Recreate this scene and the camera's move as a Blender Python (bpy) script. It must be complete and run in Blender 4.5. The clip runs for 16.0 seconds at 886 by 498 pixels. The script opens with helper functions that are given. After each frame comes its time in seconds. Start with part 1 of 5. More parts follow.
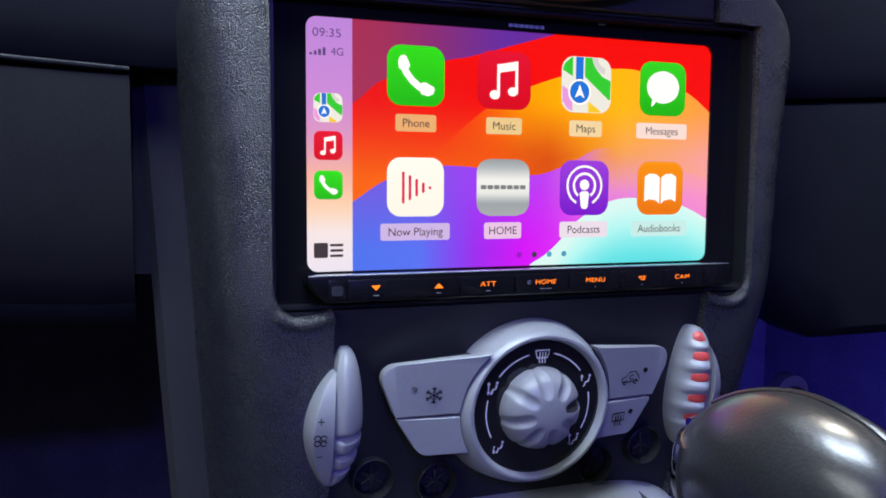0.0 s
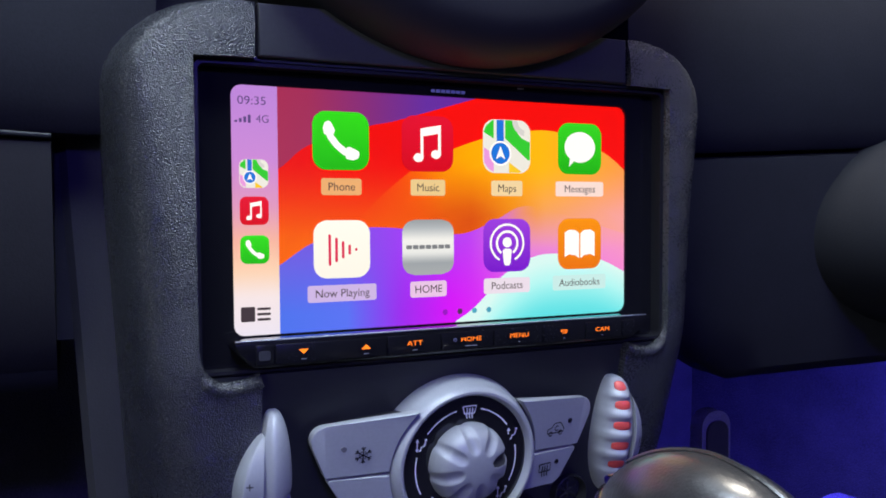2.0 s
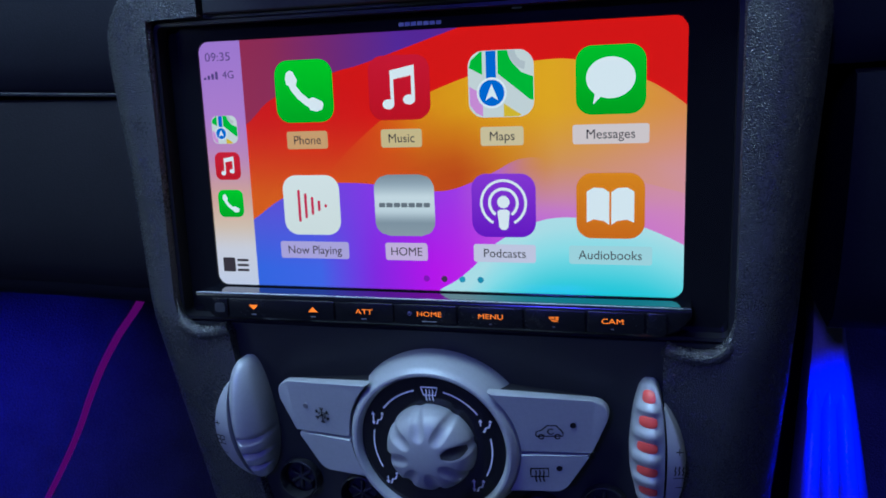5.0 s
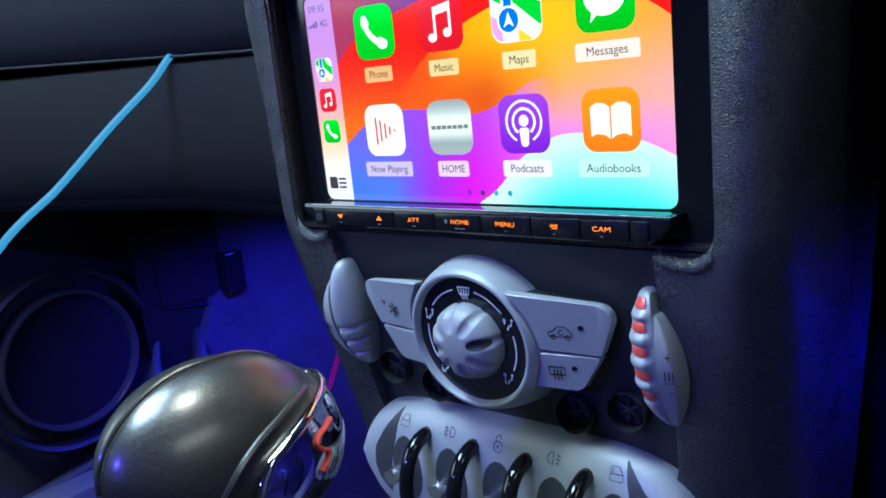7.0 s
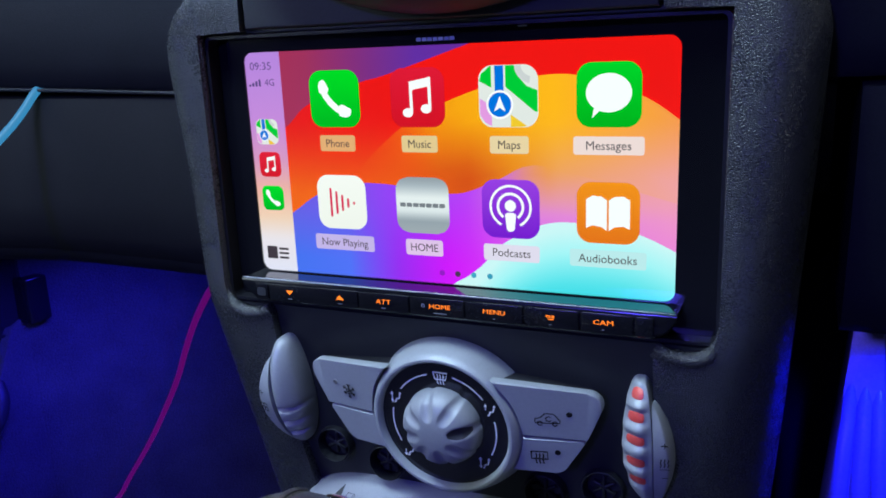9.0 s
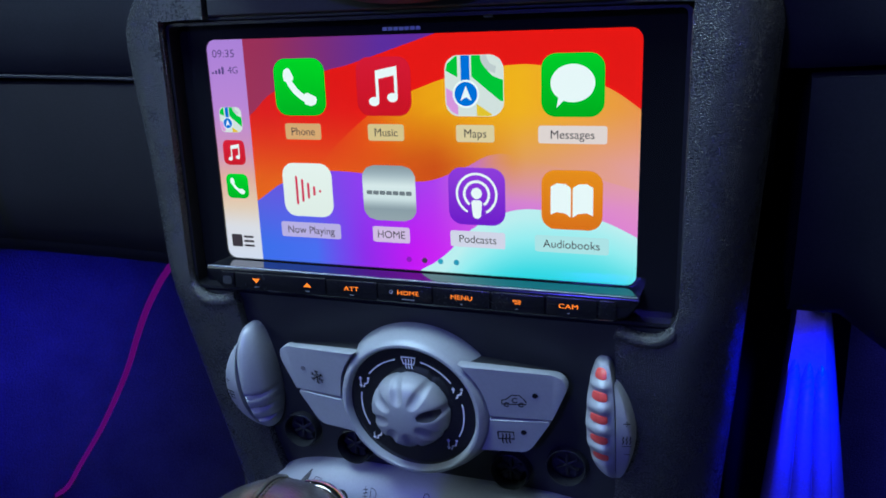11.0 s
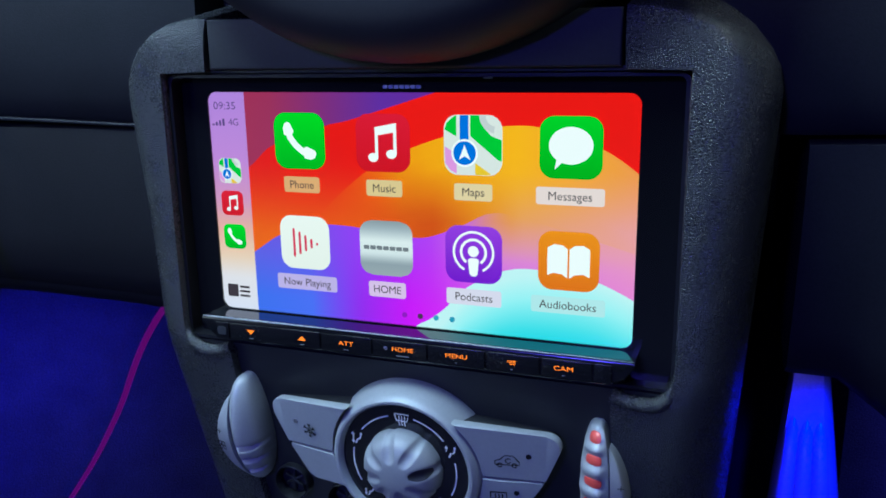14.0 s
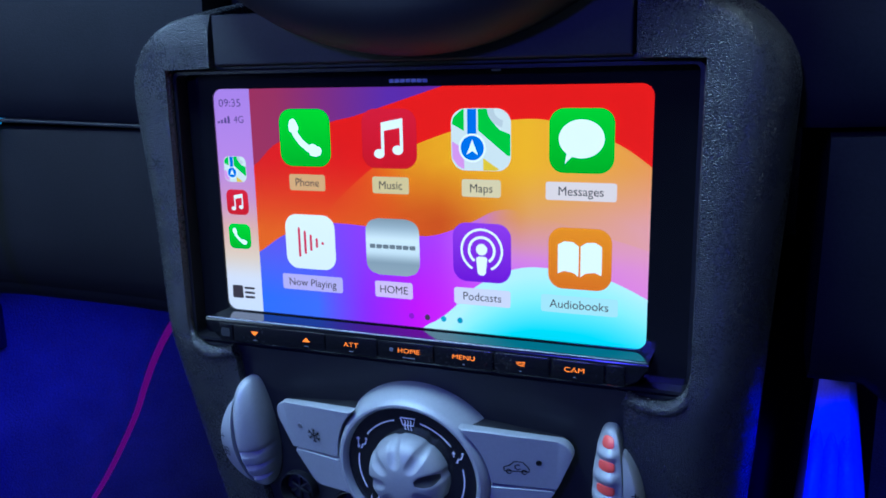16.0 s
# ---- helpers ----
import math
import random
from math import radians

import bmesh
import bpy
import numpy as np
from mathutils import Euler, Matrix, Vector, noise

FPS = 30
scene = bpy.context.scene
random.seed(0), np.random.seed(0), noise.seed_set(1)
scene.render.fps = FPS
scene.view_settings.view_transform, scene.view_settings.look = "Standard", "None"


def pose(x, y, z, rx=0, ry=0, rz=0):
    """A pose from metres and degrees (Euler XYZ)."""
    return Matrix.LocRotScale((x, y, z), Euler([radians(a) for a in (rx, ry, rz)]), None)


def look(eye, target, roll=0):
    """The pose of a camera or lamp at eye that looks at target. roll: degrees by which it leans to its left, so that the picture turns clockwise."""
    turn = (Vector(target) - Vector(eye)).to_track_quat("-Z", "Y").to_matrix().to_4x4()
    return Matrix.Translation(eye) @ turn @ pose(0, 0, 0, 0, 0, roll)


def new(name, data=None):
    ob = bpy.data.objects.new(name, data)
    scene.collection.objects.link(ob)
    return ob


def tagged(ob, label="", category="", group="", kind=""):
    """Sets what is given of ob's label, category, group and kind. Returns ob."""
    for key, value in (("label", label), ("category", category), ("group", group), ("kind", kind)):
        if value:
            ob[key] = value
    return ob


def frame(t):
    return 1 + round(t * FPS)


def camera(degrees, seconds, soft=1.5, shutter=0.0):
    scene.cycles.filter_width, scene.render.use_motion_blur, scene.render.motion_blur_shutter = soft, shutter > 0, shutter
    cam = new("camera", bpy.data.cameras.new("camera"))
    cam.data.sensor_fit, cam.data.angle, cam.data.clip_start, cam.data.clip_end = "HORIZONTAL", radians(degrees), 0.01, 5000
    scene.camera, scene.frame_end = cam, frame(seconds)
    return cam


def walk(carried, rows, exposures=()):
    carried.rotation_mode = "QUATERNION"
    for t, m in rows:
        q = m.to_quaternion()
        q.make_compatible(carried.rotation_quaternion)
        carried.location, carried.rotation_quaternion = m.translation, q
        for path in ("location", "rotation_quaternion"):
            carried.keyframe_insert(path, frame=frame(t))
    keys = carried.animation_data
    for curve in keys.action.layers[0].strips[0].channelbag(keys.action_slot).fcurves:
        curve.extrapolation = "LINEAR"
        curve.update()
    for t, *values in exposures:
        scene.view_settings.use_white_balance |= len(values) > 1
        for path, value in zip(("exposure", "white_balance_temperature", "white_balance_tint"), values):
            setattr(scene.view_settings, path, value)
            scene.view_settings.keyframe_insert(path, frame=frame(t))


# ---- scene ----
cam = camera(57.2, 16.0, 1.75)
PATH = [
    (0, (-0.12207, -0.25522, 0.58844), (0.55626, 1.61922, 0.42618), 0.41),
    (0.5, (-0.12028, -0.25372, 0.58920), (0.61441, 1.60309, 0.47750), 0.76),
    (1, (-0.12784, -0.25796, 0.59436), (0.64780, 1.58311, 0.50033), 0.54),
    (1.5, (-0.12703, -0.26070, 0.59580), (0.67052, 1.57141, 0.51051), 0.06),
    (2, (-0.12127, -0.26152, 0.59840), (0.70600, 1.55739, 0.51353), -0.30),
    (2.5, (-0.12276, -0.26038, 0.59628), (0.72304, 1.54944, 0.50055), -0.37),
    (3, (-0.11907, -0.26315, 0.59509), (0.71288, 1.55191, 0.47923), -0.28),
    (3.2, (-0.11966, -0.26374, 0.59493), (0.69985, 1.55590, 0.46333), -0.16),
    (5.3, (0.10895, -0.22978, 0.62359), (-0.69960, 1.55221, 0.21034), -2.81),
    (5.5, (0.12957, -0.22520, 0.61602), (-0.83462, 1.47785, 0.20375), -3.04),
    (6, (0.16397, -0.22717, 0.61189), (-1.01109, 1.33359, 0.18378), -3.66),
    (6.5, (0.17230, -0.22603, 0.60789), (-1.09357, 1.26096, 0.17610), -5.15),
    (7, (0.17386, -0.22572, 0.60652), (-1.08967, 1.26510, 0.18115), -5.82),
    (7.5, (0.17136, -0.23462, 0.61497), (-1.01376, 1.31726, 0.18234), -5.65),
    (8, (0.14365, -0.24685, 0.63552), (-0.89597, 1.40430, 0.19629), -4.72),
    (8.5, (0.11644, -0.25040, 0.63789), (-0.76400, 1.48725, 0.18468), -3.53),
    (8.7, (0.10982, -0.24494, 0.63827), (-0.72799, 1.50974, 0.17008), -3.05),
    (10.8, (0.10301, -0.25374, 0.64626), (-0.55978, 1.55824, 0.11954), -1.96),
    (11, (0.10219, -0.25173, 0.64294), (-0.55691, 1.55828, 0.10491), -2.04),
    (11.5, (0.09908, -0.24974, 0.64236), (-0.54834, 1.55807, 0.08317), -1.75),
    (12, (0.09386, -0.25038, 0.64464), (-0.53833, 1.56015, 0.07691), -1.34),
    (12.5, (0.09286, -0.25088, 0.64724), (-0.53670, 1.56149, 0.08247), -1.01),
    (13, (0.09566, -0.25330, 0.64942), (-0.54168, 1.56426, 0.11064), -0.90),
    (13.5, (0.10098, -0.24746, 0.64829), (-0.55937, 1.57476, 0.15486), -0.90),
    (14, (0.10284, -0.24826, 0.65179), (-0.56309, 1.57842, 0.18299), -0.86),
    (14.5, (0.10019, -0.24759, 0.65152), (-0.57692, 1.58183, 0.21022), -0.85),
    (15, (0.10070, -0.24719, 0.64977), (-0.58971, 1.58077, 0.22330), -0.88),
    (15.5, (0.10798, -0.24340, 0.64270), (-0.59545, 1.58010, 0.21840), -1.07),
    (16, (0.10488, -0.24138, 0.64287), (-0.61261, 1.57803, 0.22460), -1.11),
]
EXPOSURES = [(0, 0.14, 7000, 10), (3.2, 0.14, 7000, 10), (5.3, -0.38, 5250, -4), (5.7, -0.28, 5100, -4), (6.0, 0.08, 5150, -4), (6.4, 0.44, 5800, -8), (7.2, 0.50, 6300, -8),
             (7.6, 0.68, 7500, -8), (8.0, 1.02, 9000, -4), (8.3, 1.05, 9200, -2), (8.6, 0.60, 8300, 0), (8.9, 0.1, 6300, 0), (10.8, -0.08, 5900, -6), (13.6, -0.04, 5800, -8), (14.6, 0.04, 6000, -8), (15.2, 0.02, 5700, -8), (16.0, -0.01, 5000, -5)]
walk(cam, [(t, look(eye, target, roll)) for t, eye, target, roll in PATH], EXPOSURES)

# ---- light ----
world = bpy.data.worlds.new("night")
world.use_nodes = True
world.node_tree.nodes["Background"].inputs[0].default_value = (0.10, 0.13, 0.22, 1)
world.node_tree.nodes["Background"].inputs[1].default_value = 0.02
scene.world = world


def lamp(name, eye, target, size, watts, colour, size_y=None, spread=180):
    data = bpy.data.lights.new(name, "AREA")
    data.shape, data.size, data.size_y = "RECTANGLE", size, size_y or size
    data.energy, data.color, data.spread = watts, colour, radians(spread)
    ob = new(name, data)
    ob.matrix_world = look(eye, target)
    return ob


# roof lamps, the street light of the side windows, an unseen blue lamp at the back and those in the footwells
lamp("map_lamp_light", (0.11, 0.00, 1.135), (0.08, -0.06, 0.50), 0.18, 1.9, (1.0, 0.97, 0.90), 0.11)
lamp("roof_lamp_light", (-0.15, -0.21, 1.145), (-0.04, -0.08, 0.50), 0.34, 7.8, (0.62, 0.78, 1.0), 0.26)
lamp("window_light_passenger", (-0.71, -0.40, 0.84), (-0.08, -0.08, 0.56), 0.66, 2.9, (0.82, 0.92, 1.0), 0.30)
lamp("window_light_driver", (0.70, -0.10, 1.02), (0.05, -0.08, 0.55), 0.40, 0.70, (0.95, 0.96, 1.0), 0.18)
# unseen lamp, placed by the blue glints on knob and console
lamp("rear_blue_light", (-0.16, -1.42, 1.10), (0.0, 0.0, 0.58), 0.09, 7.2, (0.10, 0.07, 1.0), 0.06)
lamp("footwell_light_passenger", (-0.42, 0.24, 0.505), (-0.67, 0.32, 0.08), 0.20, 0.82, (0.03, 0.02, 1.0), 0.05, 86)
lamp("footwell_light_driver", (0.52, 0.10, 0.515), (0.60, 0.42, 0.20), 0.26, 1.05, (0.06, 0.05, 1.0), 0.03, 120)
# extra lamp added close by, to brighten the footrest alone
lamp("footrest_fill_light", (0.156, 0.102, 0.520), (0.145, 0.142, 0.440), 0.03, 0.095, (0.004, 0.004, 1.0), 0.01, 75)


# ---- materials ----
def srgb(r, g, b):
    return tuple((c / 255 / 12.92 if c / 255 <= 0.04045 else ((c / 255 + 0.055) / 1.055) ** 2.4) for c in (r, g, b))


def material(name, colour, rough=0.5, metal=0.0, grain=0.0, size=900.0, vary=0.15, coat=0.0, rough_vary=0.08, large=40.0, spec=0.5, coat_rough=0.08, wobble=1.0):
    """A painted, plastic, cloth or metal surface: colour mottled at two scales, uneven gloss, fine relief of grain at size bumps a metre."""
    m = bpy.data.materials.new(name)
    m.use_nodes = True
    nt = m.node_tree
    bsdf = nt.nodes["Principled BSDF"]
    bsdf.inputs["Metallic"].default_value = metal
    bsdf.inputs["Coat Weight"].default_value = coat
    bsdf.inputs["Coat Roughness"].default_value = coat_rough
    bsdf.inputs["Specular IOR Level"].default_value = spec
    tc = nt.nodes.new("ShaderNodeTexCoord")
    big = nt.nodes.new("ShaderNodeTexNoise")
    big.inputs["Scale"].default_value, big.inputs["Detail"].default_value = large, 6
    fine = nt.nodes.new("ShaderNodeTexNoise")
    fine.inputs["Scale"].default_value, fine.inputs["Detail"].default_value = large * 22, 3
    both = nt.nodes.new("ShaderNodeMath")
    both.operation = "ADD"
    for n, k in ((big, 0), (fine, 1)):
        nt.links.new(tc.outputs["Object"], n.inputs["Vector"])
        nt.links.new(n.outputs[0], both.inputs[k])
    spread = nt.nodes.new("ShaderNodeMapRange")
    spread.inputs[1].default_value, spread.inputs[2].default_value = 0.6, 1.4
    spread.inputs[3].default_value, spread.inputs[4].default_value = 1 - vary, 1 + vary
    nt.links.new(both.outputs[0], spread.inputs[0])
    mul = nt.nodes.new("ShaderNodeVectorMath")
    mul.operation = "SCALE"
    mul.inputs[0].default_value = colour
    nt.links.new(spread.outputs[0], mul.inputs["Scale"])
    nt.links.new(mul.outputs[0], bsdf.inputs["Base Color"])
    gloss = nt.nodes.new("ShaderNodeMapRange")
    gloss.inputs[1].default_value, gloss.inputs[2].default_value = 0.6, 1.4
    gloss.inputs[3].default_value, gloss.inputs[4].default_value = max(0.02, rough - rough_vary), rough + rough_vary
    nt.links.new(both.outputs[0], gloss.inputs[0])
    nt.links.new(gloss.outputs[0], bsdf.inputs["Roughness"])
    if grain:
        vor = nt.nodes.new("ShaderNodeTexVoronoi")
        vor.inputs["Scale"].default_value = size
        wob = nt.nodes.new("ShaderNodeTexNoise")
        wob.inputs["Scale"].default_value, wob.inputs["Detail"].default_value = size * 0.8, 4
        mix = nt.nodes.new("ShaderNodeMath")
        mix.operation, mix.inputs[2].default_value = "MULTIPLY_ADD", 0.0
        bump = nt.nodes.new("ShaderNodeBump")
        bump.invert = True
        bump.inputs["Strength"].default_value, bump.inputs["Distance"].default_value = min(1.0, grain), 0.55 * max(1.0, grain) / size
        nt.links.new(tc.outputs["Object"], vor.inputs["Vector"])
        nt.links.new(tc.outputs["Object"], wob.inputs["Vector"])
        mix.inputs[1].default_value = wobble
        nt.links.new(wob.outputs[0], mix.inputs[0])
        nt.links.new(vor.outputs["Distance"], mix.inputs[2])
        nt.links.new(mix.outputs[0], bump.inputs["Height"])
        nt.links.new(bump.outputs[0], bsdf.inputs["Normal"])
    return m


def glowing(name, colour, strength=1.0, attribute=False, rough=0.12):
    """A lit surface behind glass: it emits its colour, or the colours of its mesh."""
    m = bpy.data.materials.new(name)
    m.use_nodes = True
    bsdf = m.node_tree.nodes["Principled BSDF"]
    bsdf.inputs["Base Color"].default_value = (0.01, 0.01, 0.012, 1)
    bsdf.inputs["Roughness"].default_value = rough
    bsdf.inputs["Emission Strength"].default_value = strength
    bsdf.inputs["Specular IOR Level"].default_value = 0.15
    bsdf.inputs["Emission Color"].default_value = (*colour, 1)
    if attribute:
        a = m.node_tree.nodes.new("ShaderNodeAttribute")
        a.attribute_name = "picture"
        m.node_tree.links.new(a.outputs["Color"], bsdf.inputs["Emission Color"])
    return m


GRAINED = material("grained_black_plastic", (0.032, 0.034, 0.038), 0.28, grain=1.15, size=2350, vary=0.15, large=60, spec=0.75, wobble=0.15)
SMOOTH = material("smooth_black_plastic", (0.021, 0.023, 0.025), 0.50, grain=0.10, size=3500, vary=0.15)
DASH = material("dash_soft_plastic", (0.022, 0.023, 0.027), 0.70, grain=0.12, size=1500, vary=0.15, spec=0.06)
PIANO = material("gloss_black_plastic", (0.010, 0.010, 0.013), 0.12, vary=0.1, rough_vary=0.04, coat=0.3)
SILVER = material("silver_painted_plastic", (0.385, 0.40, 0.43), 0.46, metal=0.18, grain=0.10, size=4000, vary=0.07, spec=0.45)
SILVER_KNOB = material("satin_silver_knob", (0.31, 0.32, 0.35), 0.50, metal=0.18, grain=0.08, size=4000, vary=0.07, rough_vary=0.05, spec=0.40)
GAP = material("dark_joint", (0.024, 0.025, 0.029), 0.6)
SYMBOL_DARK = material("dark_printed_symbol", (0.015, 0.015, 0.018), 0.8, spec=0.03)
SYMBOL_LIGHT = material("white_printed_symbol", (0.8, 0.8, 0.8), 0.5)
RED_SLOT = material("orange_red_plastic", (0.75, 0.085, 0.070), 0.35, vary=0.08)
CHROME = material("chrome", (0.8, 0.8, 0.82), 0.06, metal=1.0, vary=0.03, rough_vary=0.03)
LID = material("hard_dark_plastic", (0.020, 0.020, 0.022), 0.65, grain=0.12, size=1500, vary=0.15, spec=0.08)
GRILLE = material("black_grille_cloth", (0.022, 0.022, 0.024), 0.8, grain=0.4, size=900, spec=0.05)
LEATHER = material("black_leather", (0.026, 0.026, 0.027), 0.38, grain=0.14, size=1300, vary=0.3, large=50, spec=0.5, coat=1.0, coat_rough=0.225)
THREAD = material("grey_stitching", (0.05, 0.05, 0.05), 0.6)
CARPET = material("dark_grey_carpet", (0.10, 0.10, 0.11), 0.9, grain=1.0, size=700, vary=0.35, large=25, spec=0.1)
RUBBER = material("grey_plastic", (0.38, 0.38, 0.40), 0.18, grain=0.05, size=1500)
TRIM = material("door_trim_plastic", (0.018, 0.018, 0.021), 0.5, grain=0.25, size=900)
LINER = material("roof_liner_cloth", (0.11, 0.11, 0.115), 0.9, grain=0.4, size=900, spec=0.1)
CABLE = glowing("pale_blue_light_wire", srgb(70, 150, 205), 0.75, rough=0.4)
MAGENTA = glowing("magenta_light_wire", srgb(140, 10, 150), 0.38, rough=0.4)
ORANGE = glowing("orange_backlight", srgb(255, 124, 30), 1.6)
LAMP_GLASS = glowing("lamp_lens", (0.86, 0.92, 1.0), 4.0, rough=0.4)


# ---- mesh helpers ----
def base_of(ob):
    while ob.parent:
        ob = ob.parent
    return ob.location


def part(name, bm, mat, parent=None, label="", smooth=True, fix=True):
    """Links a bmesh, drawn in the world's metres, as one mesh object under a thing or a part."""
    if fix:
        bmesh.ops.recalc_face_normals(bm, faces=bm.faces)
    if parent is not None:
        bmesh.ops.translate(bm, verts=bm.verts, vec=-Vector(base_of(parent)))
    me = bpy.data.meshes.new(name)
    bm.to_mesh(me)
    bm.free()
    me.materials.append(mat)
    if smooth:
        me.shade_smooth()
        me.set_sharp_from_angle(angle=radians(38))
    ob = new(name, me)
    ob.parent = parent
    return tagged(ob, label) if label else ob


def thing(name, at, label, category, group="", kind=""):
    ob = new(name)
    ob.empty_display_size = 0.02
    ob.location = at
    return tagged(ob, label, category, group, kind)


def single(name, bm, mat, label, category="", kind="", group="", smooth=True):
    return tagged(part(name, bm, mat, None, "", smooth), label, category, group, kind)


def box(x0, x1, y0, y1, z0, z1, bevel=0.0, segments=2, bm=None):
    own = bmesh.new()
    bmesh.ops.create_cube(own, size=1)
    bmesh.ops.scale(own, vec=(x1 - x0, y1 - y0, z1 - z0), verts=own.verts)
    bmesh.ops.translate(own, vec=((x0 + x1) / 2, (y0 + y1) / 2, (z0 + z1) / 2), verts=own.verts)
    if bevel:
        bmesh.ops.bevel(own, geom=own.edges[:], offset=bevel, segments=segments, profile=0.5, affect="EDGES")
    return join(bm, own)


def join(bm, own):
    if bm is None:
        return own
    me = bpy.data.meshes.new("joined")
    own.to_mesh(me)
    own.free()
    bm.from_mesh(me)
    bpy.data.meshes.remove(me)
    return bm


def plate(outline, front, back, bevel=0.0, segments=3, bm=None):
    """A solid from an outline of (x, z), from y = back to y = front (the nearer), its front edge rounded."""
    own = bmesh.new()
    a = [own.verts.new((x, front, z)) for x, z in outline]
    b = [own.verts.new((x, back, z)) for x, z in outline]
    face = own.faces.new(a)
    own.faces.new(b[::-1])
    n = len(a)
    for i in range(n):
        own.faces.new((a[i], b[i], b[(i + 1) % n], a[(i + 1) % n]))
    if bevel:
        bmesh.ops.bevel(own, geom=face.edges[:], offset=bevel, segments=segments, profile=0.5, affect="EDGES", clamp_overlap=True)
    return join(bm, own)


def flat(outline, y, bm=None):
    own = bmesh.new() if bm is None else bm
    f = own.faces.new([own.verts.new((x, y, z)) for x, z in outline])
    f.normal_update()
    if f.normal.y > 0:
        f.normal_flip()
    return own


def rrect(cx, cz, w, h, r, n=6):
    pts = []
    for sx, sz, a0 in ((1, 1, 0), (-1, 1, 90), (-1, -1, 180), (1, -1, 270)):
        for k in range(n + 1):
            a = radians(a0 + 90 * k / n)
            pts.append((cx + sx * (w / 2 - r) + r * math.cos(a), cz + sz * (h / 2 - r) + r * math.sin(a)))
    return pts


def ring_pts(cx, cz, rx, rz=None, n=40, a0=0, a1=360):
    rz = rz or rx
    full = a1 - a0 == 360
    return [(cx + rx * math.cos(radians(a0 + (a1 - a0) * k / (n if full else n - 1))),
             cz + rz * math.sin(radians(a0 + (a1 - a0) * k / (n if full else n - 1)))) for k in range(n)]


def fillet(corners, n=6):
    """An outline of (x, z) from corners (x, z, radius), each rounded by its radius."""
    pts = []
    for k, (x, z, r) in enumerate(corners):
        if r <= 0:
            pts.append((x, z))
            continue
        p, a, b = Vector((x, z)), Vector(corners[k - 1][:2]), Vector(corners[(k + 1) % len(corners)][:2])
        u, v = (a - p).normalized(), (b - p).normalized()
        half = u.angle(v) / 2
        p0, p1 = p + u * r / math.tan(half), p + v * r / math.tan(half)
        mid = p + (u + v).normalized() * r / math.sin(half)
        a0, a1 = math.atan2(p0.y - mid.y, p0.x - mid.x), math.atan2(p1.y - mid.y, p1.x - mid.x)
        turn_by = (a1 - a0 + math.pi) % (2 * math.pi) - math.pi
        pts += [(mid.x + r * math.cos(a0 + turn_by * j / n), mid.y + r * math.sin(a0 + turn_by * j / n)) for j in range(n + 1)]
    return pts


def band(cx, cz, r0, r1, y, a0, a1, n=24, bm=None):
    """A flat arc of width r1 - r0 facing the seats."""
    inner, outer = ring_pts(cx, cz, r0, n=n, a0=a0, a1=a1), ring_pts(cx, cz, r1, n=n, a0=a0, a1=a1)
    own = bmesh.new() if bm is None else bm
    for k in range(n - 1):
        flat([inner[k], inner[k + 1], outer[k + 1], outer[k]], y, own)
    return own


def stroke(pts, width, y, bm=None):
    """A flat line of that width through (x, z) points."""
    own = bmesh.new() if bm is None else bm
    left, right = [], []
    for k, (x, z) in enumerate(pts):
        x0, z0 = pts[max(0, k - 1)]
        x1, z1 = pts[min(len(pts) - 1, k + 1)]
        d = math.hypot(x1 - x0, z1 - z0) or 1
        nx, nz = -(z1 - z0) / d * width / 2, (x1 - x0) / d * width / 2
        left.append((x + nx, z + nz))
        right.append((x - nx, z - nz))
    for k in range(len(pts) - 1):
        flat([left[k], left[k + 1], right[k + 1], right[k]], y, own)
    return own


def lathe(profile, cx, cz, segments=64, bm=None, close=True):
    """Turns a profile of (radius, y) round the axis through (cx, cz) that runs along y."""
    own = bmesh.new()
    rows = []
    for r, y in profile:
        if r < 1e-6:
            rows.append([own.verts.new((cx, y, cz))])
        else:
            rows.append([own.verts.new((cx + r * math.cos(2 * math.pi * k / segments), y, cz + r * math.sin(2 * math.pi * k / segments))) for k in range(segments)])
    for a, b in zip(rows, rows[1:]):
        for k in range(segments):
            quad = [a[k % len(a)], a[(k + 1) % len(a)], b[(k + 1) % len(b)], b[k % len(b)]]
            quad = list(dict.fromkeys(quad))
            if len(quad) > 2:
                own.faces.new(quad)
    return join(bm, own)


def tube(pts, radius, sides=10, bm=None, taper=None):
    own = bmesh.new()
    rows = []
    pts = [Vector(p) for p in pts]
    up = Vector((0.31, 0.22, 0.93))
    for k, p in enumerate(pts):
        way = (pts[min(k + 1, len(pts) - 1)] - pts[max(k - 1, 0)]).normalized()
        side = way.cross(up).normalized()
        over = side.cross(way)
        r = radius * (taper[k] if taper else 1)
        rows.append([own.verts.new(p + (side * math.cos(2 * math.pi * j / sides) + over * math.sin(2 * math.pi * j / sides)) * r) for j in range(sides)])
    for a, b in zip(rows, rows[1:]):
        for j in range(sides):
            own.faces.new((a[j], a[(j + 1) % sides], b[(j + 1) % sides], b[j]))
    own.faces.new(rows[0][::-1])
    own.faces.new(rows[-1])
    return join(bm, own)


def loft(sections, bm=None, caps=True, loop=True):
    own = bmesh.new()
    rows = [[own.verts.new(p) for p in s] for s in sections]
    n = len(rows[0])
    for a, b in zip(rows, rows[1:]):
        for j in range(n if loop else n - 1):
            own.faces.new((a[j], a[(j + 1) % n], b[(j + 1) % n], b[j]))
    if caps and loop:
        own.faces.new(rows[0][::-1])
        own.faces.new(rows[-1])
    return join(bm, own)


